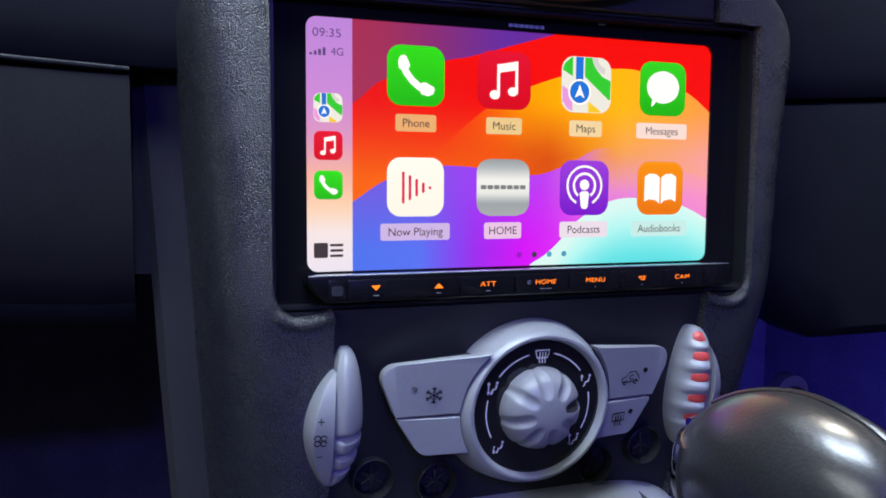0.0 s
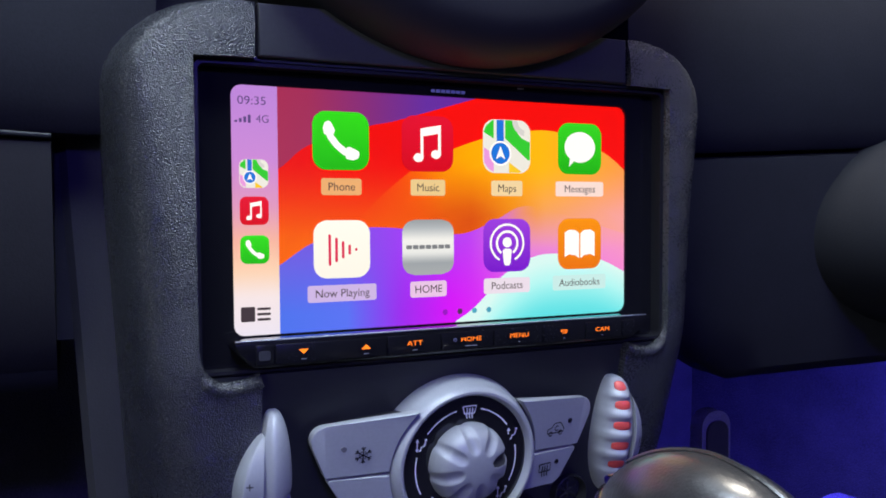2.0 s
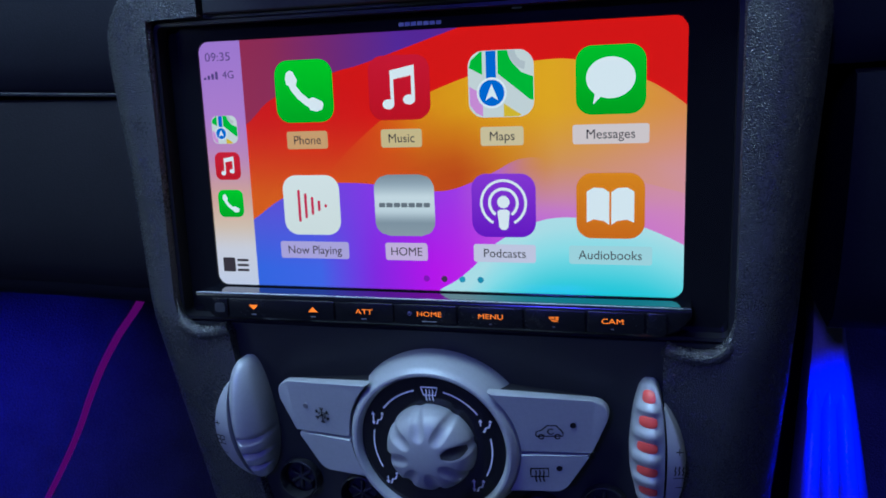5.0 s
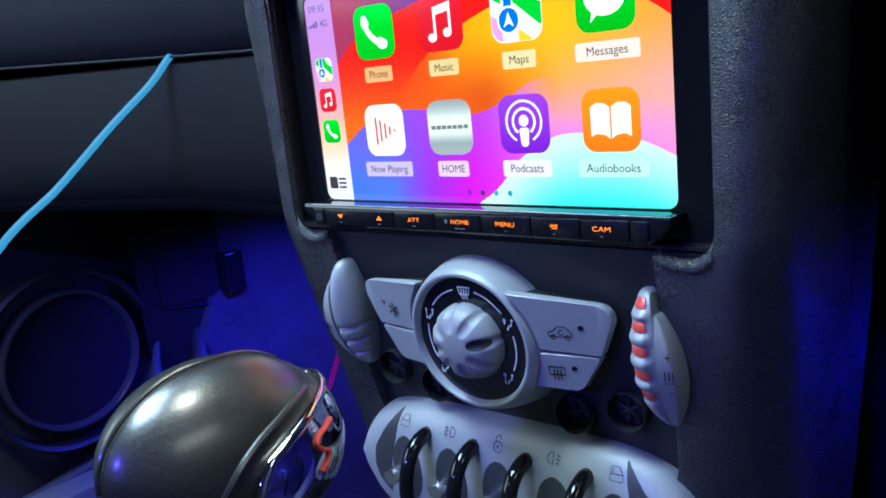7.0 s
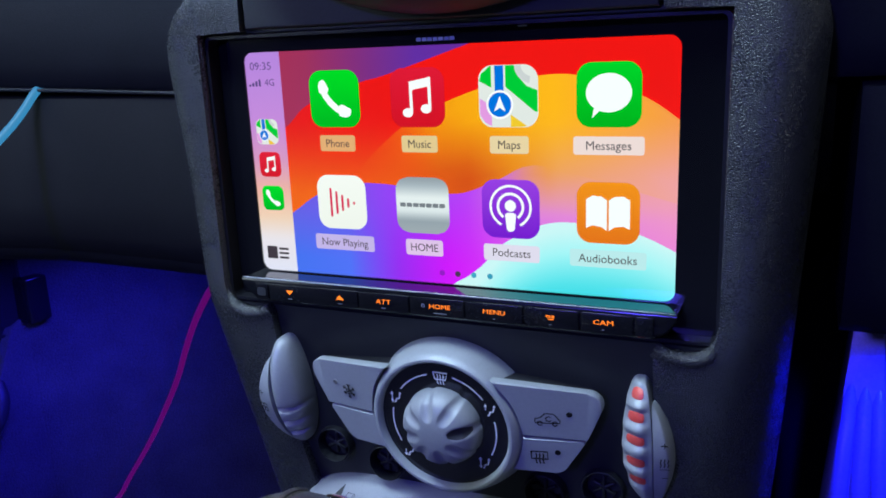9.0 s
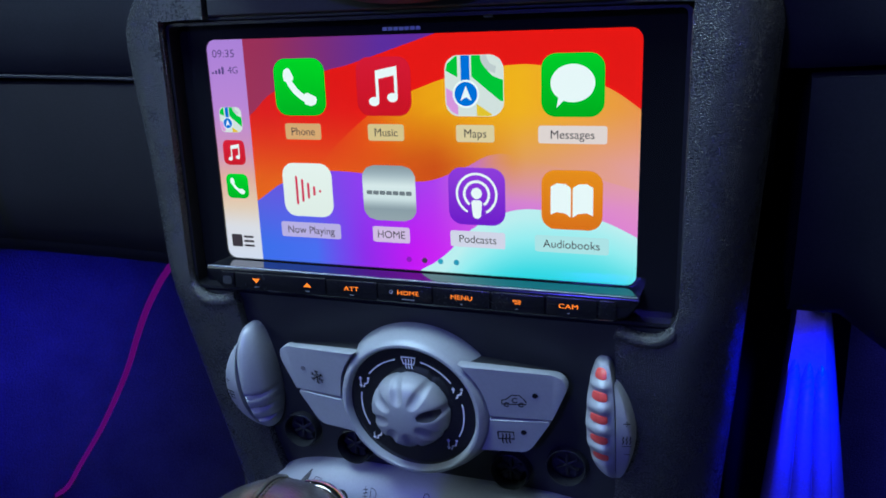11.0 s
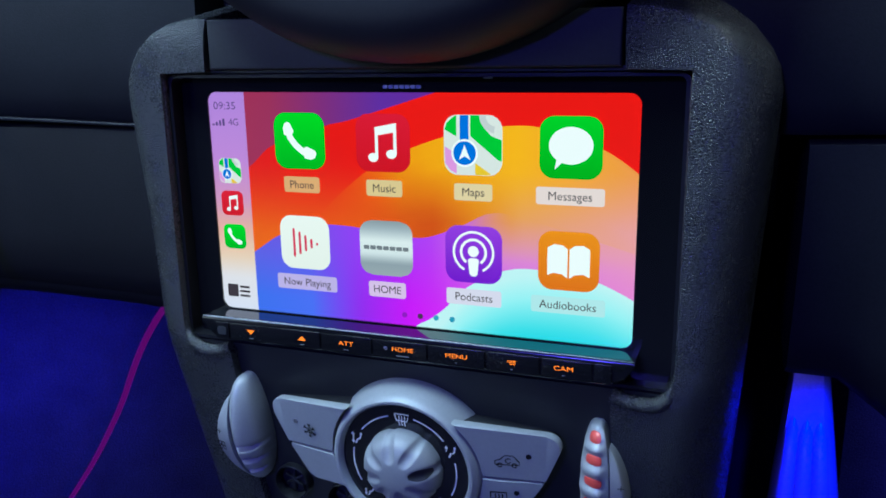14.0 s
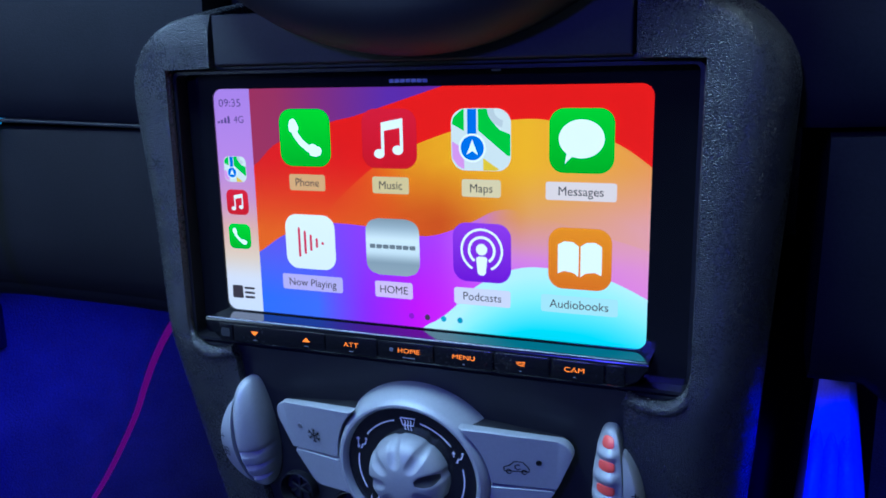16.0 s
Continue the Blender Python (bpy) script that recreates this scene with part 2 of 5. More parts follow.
def smooth_path(pts, steps=8):
    """Catmull-Rom through the points."""
    pts = [Vector(p) for p in pts]
    out = []
    for k in range(len(pts) - 1):
        p0, p1, p2, p3 = pts[max(k - 1, 0)], pts[k], pts[k + 1], pts[min(k + 2, len(pts) - 1)]
        for s in range(steps):
            t = s / steps
            out.append(0.5 * (2 * p1 + (p2 - p0) * t + (2 * p0 - 5 * p1 + 4 * p2 - p3) * t * t + (3 * p1 - p0 - 3 * p2 + p3) * t ** 3))
    return out + [pts[-1]]


def at(table, v):
    return float(np.interp(v, [r[0] for r in table], [r[1] for r in table]))


def lettering(text, x, z, y, size, mat, parent, name="lettering", align="CENTER", squeeze=1.0, bold=0.0, gap=1.0):
    """Flat words facing the seats, in the built-in font, as a mesh; size is the height of a capital."""
    cu = bpy.data.curves.new(name, "FONT")
    cu.body, cu.size, cu.align_x, cu.align_y, cu.offset = text, size / 0.69, align, "CENTER", bold
    cu.resolution_u, cu.space_character = 4, gap
    ob = new(name, cu)
    me = bpy.data.meshes.new_from_object(ob.evaluated_get(bpy.context.evaluated_depsgraph_get()))
    bpy.data.objects.remove(ob)
    bpy.data.curves.remove(cu)
    me.transform(Matrix.Translation(Vector((x, y, z)) - Vector(base_of(parent))) @ Matrix.Rotation(radians(90), 4, "X") @ Matrix.Diagonal((squeeze, 1, 1, 1)))
    me.materials.append(mat)
    ob = new(name, me)
    ob.parent = parent
    return ob

# ---- the centre console ----
MID = 0.0010
FRONT = [(0.36, 0.0290), (0.44, 0.0130), (0.465, 0.0075), (0.4875, 0.0025), (0.511, -0.0025), (0.536, -0.0075), (0.545, -0.0092), (0.55, -0.0098), (0.56, -0.0100), (0.655, -0.0100), (0.660, -0.0094), (0.664, -0.0078)]
# the inner edge, the crease where the front turns into the flank, and the flank's outer edge, by height
INNER = [(0.36, 0.045), (0.41, 0.052), (0.45, 0.0620), (0.475, 0.0690), (0.5444, 0.0695), (0.5446, 0.0760), (0.5450, 0.0795), (0.5459, 0.0830), (0.5478, 0.0858), (0.5510, 0.0876),
         (0.5560, 0.0885), (0.6462, 0.0887), (0.6466, 0.0705), (0.664, 0.0700)]
CREASE = [(0.36, 0.0500), (0.436, 0.0665), (0.494, 0.0785), (0.525, 0.0840), (0.545, 0.0872), (0.556, 0.0890), (0.646, 0.0895), (0.652, 0.0890), (0.658, 0.0865), (0.662, 0.0810), (0.664, 0.0735)]
OUTER = [(0.36, 0.0960), (0.436, 0.1020), (0.514, 0.1075), (0.569, 0.1105), (0.610, 0.1130), (0.637, 0.1140), (0.643, 0.1128), (0.648, 0.1100), (0.654, 0.1045), (0.659, 0.0975), (0.662, 0.0905), (0.664, 0.0810)]
BULGE = [(0.36, 2.3), (0.50, 2.5), (0.60, 2.9), (0.64, 3.8), (0.664, 5.0)]
ZS = [0.36, 0.38, 0.40, 0.42, 0.44, 0.455, 0.47, 0.485, 0.50, 0.515, 0.53, 0.538, 0.5444, 0.5446, 0.5450, 0.5454, 0.5459, 0.5466, 0.5478, 0.5492, 0.5510, 0.5535, 0.5560, 0.58, 0.60, 0.62,
      0.632, 0.637, 0.640, 0.643, 0.6462, 0.6466, 0.648, 0.650, 0.652, 0.654, 0.656, 0.658, 0.6595, 0.661, 0.662, 0.663, 0.6636, 0.664]


def pillar(side):
    """One grained side of the console: a narrow front, a soft crease and the bulging flank that runs back to the dash."""
    rows = []
    for z in ZS:
        xi, y, c, out, n = at(INNER, z), at(FRONT, z), at(CREASE, z), at(OUTER, z), at(BULGE, z)
        c = max(c, xi + 0.0003)
        end = max(0.046, y + 0.034)
        sec = [(xi, 0.09), (xi, y + 0.0007), (xi + 0.0001, y + 0.0002)]
        sec += [(xi + (c - xi) * k / 5, y) for k in range(1, 6)]
        for k in range(1, 25):
            q = radians(90 * (k / 24) ** 1.15)
            sec.append((c + (out - c) * math.sin(q) ** (2 / n), end - (end - y) * max(0.0, math.cos(q)) ** (2 / n)))
        sec.append((out, 0.09))
        rows.append([(MID + side * x, yy, z + max(0.0, z - 0.615) / 0.049 * 0.20 * max(0.0, yy + 0.008)) for x, yy in sec])
    return loft(rows)


def lip(side):
    """The rounded bead of a pillar under the opening for the head unit; it thins out up the side."""
    way = smooth_path([(0.0696, 0, 0.5470), (0.0730, 0, 0.5457), (0.0780, 0, 0.5446), (0.0825, 0, 0.5448), (0.0860, 0, 0.5468), (0.0879, 0, 0.5502), (0.0887, 0, 0.5550), (0.0889, 0, 0.5650), (0.0889, 0, 0.60), (0.0889, 0, 0.6440)], 8)
    n = len(way)
    return tube([(MID + side * p[0], at(FRONT, p[2]) + 0.0017, p[2]) for p in way], 0.0025, 14, taper=[max(0.20, 1 - max(0.0, k / n - 0.45) * 3.4) for k in range(n)])


console = thing("centre_console", (0, 0.05, 0.36), "grained black plastic centre console with rounded shoulders", "car console", kind="structure")
part("side_panel", pillar(-1), GRAINED, console, "grained black side panel with bulging flank")
part("side_panel", pillar(1), GRAINED, console, "grained black side panel with bulging flank")
TOP_BLACK = material("satin_black_panel", (0.050, 0.051, 0.053), 0.6, grain=0.10, size=3500, spec=0.15)
for side in (-1, 1):
    part("rounded_lip", lip(side), GRAINED, console, "rounded black edge of the opening")
part("top_plate", plate([(MID - 0.0692, 0.6474), (MID + 0.0692, 0.6474), (MID + 0.0692, 0.6638), (MID - 0.0692, 0.6638)], -0.0088, 0.09, 0.0008, 3), TOP_BLACK, console, "black top panel under the gauge")
rows = [[(MID + x, yy, z) for x in (-at(INNER, z) - 0.0004, -0.03, 0, 0.03, at(INNER, z) + 0.0004)] + [(MID + at(INNER, z), 0.08, z), (MID - at(INNER, z), 0.08, z)]
        for z, yy in ((0.362, 0.039), (0.41, 0.0255), (0.44, 0.0175), (0.465, 0.0120), (0.4875, 0.0065), (0.511, 0.0015), (0.5365, -0.0036), (0.5443, -0.0053), (0.5482, -0.0062))]
part("control_plate", loft(rows), SMOOTH, console, "smooth black plate behind the heater controls")
part("recess_floor", box(MID - 0.0886, MID + 0.0886, 0.022, 0.03, 0.5435, 0.6475), GAP, console)
part("recess_top", box(MID - 0.0886, MID + 0.0886, -0.0062, 0.022, 0.6460, 0.6477, 0.0004), SMOOTH, console, "black lip over the display")
part("recess_sill", box(MID - 0.0886, MID + 0.0886, -0.0040, 0.022, 0.5440, 0.5492, 0.0006), SMOOTH, console)

# ---- the head unit ----
unit = thing("head_unit", (0, 0.0, 0.55), "black touchscreen head unit, switched on, set in the console", "car stereo")
BEZEL = material("gloss_black_bezel", (0.008, 0.008, 0.010), 0.12, vary=0.1, rough_vary=0.03, spec=0.35)
SURROUND = material("satin_black_surround", (0.014, 0.014, 0.017), 0.34, vary=0.1, spec=0.35)
CX, CZ, SW, SH = 0.0, 0.5998, 0.1516, 0.0800


def frame_plate(w, h, w2, h2, cx, cz, dz, front, back, r, r2):
    outer, inner = rrect(cx, cz, w, h, r), rrect(CX if dz else cx, cz + dz, w2, h2, r2)
    own = bmesh.new()
    n = len(outer)
    loops = [[own.verts.new((x, y, z)) for x, z in o] for o, y in ((outer, back), (outer, front), (inner, front), (inner, back))]
    for a, b in zip(loops, loops[1:] + loops[:1]):
        for k in range(n):
            own.faces.new((a[k], a[(k + 1) % n], b[(k + 1) % n], b[k]))
    return own


part("bezel", frame_plate(0.1760, 0.0955, SW - 0.0004, SH - 0.0004, MID, 0.5977, 0.0021, -0.0012, 0.018, 0.002, 0.0035), BEZEL, unit, "glossy black bezel")
part("surround", frame_plate(0.1772, 0.0966, 0.1744, 0.0944, MID, 0.5974, 0.0, -0.0066, 0.014, 0.003, 0.002), SURROUND, unit, "satin black surround")
STRIP_BLACK = material("gloss_black_strip", (0.006, 0.006, 0.008), 0.16, vary=0.1, rough_vary=0.05, spec=0.5)
LEDGE_BLACK = material("mirror_black_ledge", (0.004, 0.005, 0.008), 0.05, vary=0.05, rough_vary=0.015, spec=0.8)
# blue tint stands in for the display's colour shift in its low reflection
LEDGE_BLACK.node_tree.nodes["Principled BSDF"].inputs["Specular Tint"].default_value = (0.22, 0.42, 1.0, 1)


def strip_section(x, low):
    return [(x, 0.004, 0.5592), (x, -0.0012, 0.5594), (x, -0.0112, 0.5598), (x, -0.0122, 0.5596), (x, -0.0126, 0.5588), (x, -0.0123, low + 0.0012), (x, -0.0113, low), (x, 0.004, low)]


ledge = loft([strip_section(x, low) for x, low in ((-0.0772, 0.5572), (-0.0745, 0.5538), (-0.0715, 0.5514), (0.0700, 0.5514), (0.0745, 0.5530), (0.0778, 0.5572))])
ledge_ob = part("button_strip", ledge, STRIP_BLACK, unit, "glossy black button strip")
part("ledge_top", loft([[(x, -0.0014, 0.55960), (x, -0.0110, 0.55998), (x, -0.0110, 0.5596), (x, -0.0014, 0.5592)] for x in (-0.0760, 0.0762)]), LEDGE_BLACK, unit, "glossy ledge under the glass that mirrors it", smooth=False)
part("edge_trim", tube([(x, -0.0119, 0.55990) for x in (-0.0772, -0.0740, -0.04, 0.0, 0.04, 0.0700, 0.0775)], 0.00028, 8, taper=[0.5, 1.0, 1.0, 0.9, 0.8, 0.6, 0.2]), SILVER, unit, "thin bright trim line")
SATIN_BLACK = material("satin_black_keys", (0.007, 0.007, 0.009), 0.24, vary=0.1, rough_vary=0.05, spec=0.4)
BUTTONS = (-0.0715, -0.0655, -0.0285, -0.0090, 0.0110, 0.0310, 0.0490, 0.0655, 0.0715)
for a, b in zip(BUTTONS, BUTTONS[1:]):
    part("button", plate(rrect((a + b) / 2, 0.5554, b - a - 0.0005, 0.0062, 0.0005, 2), -0.0131, -0.0115, 0.0003, 2), SATIN_BLACK, ledge_ob)
YB = -0.01322
ZB = 0.5558
part("down_arrow", flat([(-0.0580, ZB + 0.0008), (-0.0548, ZB + 0.0008), (-0.0564, ZB - 0.0008)], YB), ORANGE, ledge_ob, "orange backlit down arrow")
part("up_arrow", flat([(-0.0374, ZB - 0.0008), (-0.0342, ZB - 0.0008), (-0.0358, ZB + 0.0008)], YB), ORANGE, ledge_ob, "orange backlit up arrow")
for word, x, wide in (("ATT", -0.0187, 1.45), ("HOME", 0.0022, 1.35), ("MENU", 0.0211, 1.35), ("CAM", 0.0564, 1.45)):
    lettering(word, x, ZB - 0.0001, YB, 0.00150, ORANGE, ledge_ob, "lettering", squeeze=wide * 0.93, gap=1.04)
TICK = material("pale_tick_print", (0.22, 0.22, 0.23), 0.5)
for x, w in ((-0.0564, 0.0018), (-0.0358, 0.0018), (-0.0187, 0.0018), (0.0022, 0.0046), (0.0211, 0.0008), (0.0397, 0.0008), (0.0564, 0.0008)):
    part("button_tick", flat(rrect(x, 0.5535, w, 0.0003, 0.0001, 1), YB), TICK, ledge_ob)
bm = bmesh.new()
for dx, dz, w, d in ((-0.0006, 0.0006, 0.0012, 0.00022), (-0.0006, 0.0001, 0.0012, 0.00022), (-0.0012, 0.00035, 0.00022, 0.0007), (0.0000, 0.00035, 0.00022, 0.0007), (0.0009, 0.0006, 0.0011, 0.0003), (0.0009, 0.0001, 0.0011, 0.0003), (0.0003, -0.0005, 0.0020, 0.0003)):
    flat(rrect(0.0397 + dx, ZB + dz, w, d, 0.0001, 1), YB, bm)
part("speech_symbol", bm, ORANGE, ledge_ob)
PALE = material("pale_print", (0.35, 0.36, 0.5), 0.5)
bm = band(-0.0039, ZB, 0.00045, 0.00062, YB, 110, 430)
stroke([(-0.0039, ZB + 0.0001), (-0.0039, ZB + 0.0007)], 0.00018, YB, bm)
part("power_symbol", bm, PALE, ledge_ob)
part("reset_hole", plate(rrect(-0.0686, 0.5553, 0.0036, 0.0030, 0.0008), -0.01325, -0.0129), GAP, ledge_ob)
bm = bmesh.new()
for k in range(7):
    flat(rrect(-0.0064 + 0.00193 * k, 0.6414, 0.00165, 0.0011, 0.0002, 2), -0.00125, bm)
part("maker_mark", bm, PALE, unit, "pale maker's mark as small bars")
part("slot_mark", flat(rrect(0.0285, 0.6441, 0.0030, 0.0005, 0.0002, 2), -0.00125), SYMBOL_LIGHT, unit)

# ---- the picture on the display ----
X0, X1, Z0, Z1 = CX - SW / 2, CX + SW / 2, CZ - SH / 2, CZ + SH / 2
PICTURE = glowing("display_picture", (0, 0, 0), 1.0, True)
Y = -0.0002
WHITE_LIT = glowing("lit_white", (0.95, 0.95, 0.95), 1.0)
TEXT_DARK = glowing("unlit_dark_text", srgb(62, 52, 58), 1.0)


def mix(a, b, t):
    t = min(1, max(0, t))
    return tuple(p + (q - p) * t for p, q in zip(a, b))


def blend(stops, t):
    """The colour at t of stops (t, sRGB)."""
    for (t0, a), (t1, b) in zip(stops, stops[1:]):
        if t <= t1:
            return mix(a, b, (t - t0) / (t1 - t0))
    return stops[-1][1]


def painted(name, outline_low, outline_high, colour, y, parent, columns=72, rows=14, x0=X0, x1=X1, label=""):
    """A flat part of the picture between two curves z(x), its colours by colour(x, z)."""
    bm = bmesh.new()
    layer = bm.verts.layers.float_color.new("picture")
    grid = []
    for i in range(columns + 1):
        x = x0 + (x1 - x0) * i / columns
        lo, hi = outline_low(x), outline_high(x)
        col = []
        for j in range(rows + 1):
            z = lo + (max(hi, lo) - lo) * j / rows
            v = bm.verts.new((x, y, z))
            v[layer] = (*srgb(*colour(x, z)), 1)
            col.append(v)
        grid.append(col)
    for a, b in zip(grid, grid[1:]):
        for j in range(rows):
            if (a[j + 1].co - a[j].co).length > 1e-7 or (b[j + 1].co - b[j].co).length > 1e-7:
                bm.faces.new((a[j], b[j], b[j + 1], a[j + 1]))
    return part(name, bm, PICTURE, parent, label, smooth=False, fix=False)


RC = 0.0032


def top_edge(x):
    d = max(0.0, abs(x - CX) - (SW / 2 - RC))
    return Z1 - (RC - math.sqrt(max(0.0, RC * RC - d * d)))


def low_edge(x):
    return Z0 + (Z1 - top_edge(x))


def curve(*pts):
    path = smooth_path([(x, 0, z) for x, z in pts], 10)
    xs, zs = [p[0] for p in path], [p[2] for p in path]
    return lambda x: min(top_edge(x), max(low_edge(x), float(np.interp(x, xs, zs))))


red_top = curve((-0.078, 0.603), (-0.0604, 0.6135), (-0.0507, 0.6212), (-0.0298, 0.6283), (-0.0194, 0.6307), (0.0102, 0.6395), (0.03, 0.645), (0.08, 0.65))
amber_top = curve((-0.045, 0.5900), (-0.035, 0.5960), (-0.0249, 0.6053), (-0.0120, 0.6151), (0.0022, 0.6217), (0.0193, 0.6272), (0.0321, 0.6291), (0.0462, 0.6288), (0.0651, 0.6224), (0.0775, 0.6140))
fold_low = curve((-0.078, 0.575), (-0.0623, 0.5814), (-0.0501, 0.5890), (-0.036, 0.5935), (-0.0234, 0.5940), (-0.008, 0.5925), (0.0054, 0.5915), (0.0192, 0.5965), (0.0287, 0.6010), (0.04, 0.600), (0.078, 0.590))
mint_top = curve((-0.004, 0.552), (0.0017, 0.5596), (0.0075, 0.5632), (0.0131, 0.5677), (0.0211, 0.5757), (0.0345, 0.5825), (0.0475, 0.5833), (0.0637, 0.5809), (0.078, 0.5745))

WALL0 = [(0.0, (166, 46, 78)), (0.28, (156, 46, 88)), (0.50, (128, 44, 120)), (0.75, (96, 44, 158)), (1.0, (100, 40, 150))]
display = painted("display", low_edge, top_edge, lambda x, z: blend(WALL0, (x - X0) / 0.09), Y, unit, label="lit touchscreen with a colourful home page")


def red_colour(x, z):
    a = blend([(0, (222, 14, 6)), (0.45, (238, 16, 4)), (1, (238, 14, 2))], (x - X0) / SW)
    low = blend([(0, (240, 100, 0)), (0.35, (236, 92, 0)), (0.5, (232, 60, 0)), (1, (238, 14, 2))], (x - X0) / SW)
    return mix(low, a, (z - 0.590) / 0.026)


def amber_colour(x, z):
    a = blend([(0, (236, 96, 0)), (0.35, (238, 120, 0)), (0.55, (248, 164, 0)), (0.75, (254, 180, 16)), (1, (244, 150, 70))], (x - X0) / SW)
    deep = blend([(0, (236, 96, 0)), (0.4, (232, 94, 0)), (0.56, (212, 78, 0)), (0.66, (228, 130, 22)), (0.76, (236, 156, 96)), (1, (238, 158, 160))], (x - X0) / SW)
    c = mix(deep, a, (z - 0.598) / 0.018)
    return mix(red_colour(x, z), c, (x + 0.036) / 0.034)


def violet_colour(x, z):
    u = (x - X0) / SW
    a = blend([(0, (112, 92, 214)), (0.22, (112, 84, 226)), (0.38, (150, 60, 240)), (0.55, (180, 60, 240)), (0.7, (222, 140, 214)), (1, (238, 150, 190))], u)
    b = blend([(0, (64, 110, 230)), (0.25, (82, 110, 240)), (0.38, (150, 40, 235)), (0.5, (205, 12, 245)), (0.65, (214, 60, 240)), (1, (232, 120, 226))], u)
    c = mix(b, a, (z - 0.566) / 0.024)
    soft = min(1.0, max(0.0, (x - 0.020) / 0.016)) * min(1.0, max(0.0, (z - 0.585) / 0.014))
    return mix(c, amber_colour(x, z), soft)


def mint_colour(x, z):
    d = (mint_top(x) - z) / 0.022
    return blend([(0, (206, 240, 240)), (0.35, (168, 238, 240)), (0.8, (96, 220, 228)), (1.2, (60, 206, 220))], d - 0.25 * (0.078 - x) / 0.08)


painted("red_band", low_edge, red_top, red_colour, Y - 0.00006, display)
painted("amber_band", low_edge, amber_top, amber_colour, Y - 0.00012, display, x0=-0.045)
painted("violet_band", low_edge, fold_low, violet_colour, Y - 0.00018, display)
painted("mint_band", low_edge, mint_top, mint_colour, Y - 0.00024, display, x0=0.0)
SB = [(0, (224, 220, 238)), (0.16, (234, 222, 228)), (0.26, (240, 204, 178)), (0.38, (236, 176, 160)), (0.52, (214, 148, 190)), (0.70, (196, 134, 214)), (1, (180, 130, 216))]
painted("sidebar", low_edge, top_edge, lambda x, z: blend(SB, (z - Z0) / SH), Y - 0.00030, display, x1=-0.0608, columns=20, rows=40)
YI = Y - 0.00040
YG = Y - 0.00048


def icon(cx, cz, size, top, bottom):
    """A rounded tile, coloured from top to bottom."""
    bm = bmesh.new()
    layer = bm.verts.layers.float_color.new("picture")
    pts = rrect(cx, cz, size, size * 0.985, size * 0.235, 8)
    vs = []
    for x, z in pts:
        v = bm.verts.new((x, YI, z))
        v[layer] = (*srgb(*mix(bottom, top, (z - cz) / size + 0.5)), 1)
        vs.append(v)
    bm.faces.new(vs)
    return part("app_tile", bm, PICTURE, display, smooth=False)


def shape(name, bm, mat):
    return part(name, bm, mat, display, smooth=False, fix=False)


def handset(cx, cz, s, mat, y):
    arc = [(-0.27, 0.22), (-0.20, 0.06), (-0.09, -0.08), (0.06, -0.20), (0.22, -0.28)]
    bm = stroke([(cx + s * x, cz + s * z) for x, z in arc], 0.135 * s, y)
    flat([(cx + s * x, cz + s * z) for x, z in ((-0.36, 0.24), (-0.33, 0.34), (-0.26, 0.38), (-0.20, 0.36), (-0.12, 0.20), (-0.14, 0.14), (-0.20, 0.09), (-0.34, 0.12))], y, bm)
    flat([(cx + s * x, cz + s * z) for x, z in ((0.10, -0.34), (0.06, -0.18), (0.12, -0.12), (0.18, -0.11), (0.35, -0.19), (0.37, -0.25), (0.34, -0.33), (0.24, -0.37))], y, bm)
    return shape("handset_symbol", bm, mat)


def note(cx, cz, s, mat, y):
    bm = flat(ring_pts(cx - 0.20 * s, cz - 0.27 * s, 0.105 * s, 0.085 * s, 18), y)
    flat(ring_pts(cx + 0.17 * s, cz - 0.20 * s, 0.105 * s, 0.085 * s, 18), y, bm)
    flat([(cx + s * a, cz + s * b) for a, b in ((-0.155, -0.27), (-0.095, -0.27), (-0.095, 0.25), (-0.155, 0.25))], y, bm)
    flat([(cx + s * a, cz + s * b) for a, b in ((0.215, -0.20), (0.275, -0.20), (0.275, 0.33), (0.215, 0.33))], y, bm)
    flat([(cx + s * a, cz + s * b) for a, b in ((-0.155, 0.13), (0.275, 0.21), (0.275, 0.37), (-0.155, 0.29))], y, bm)
    return shape("note_symbol", bm, mat)


LIT = {k: glowing("lit_" + k, srgb(*v), 1.0) for k, v in dict(green=(40, 196, 50), grey=(205, 205, 205), blue=(20, 110, 215), pink=(226, 150, 220), yellow=(240, 196, 40), purple=(140, 40, 210),
                                                             rose=(214, 40, 80), slate=(92, 70, 130), ash=(118, 122, 128)).items()}


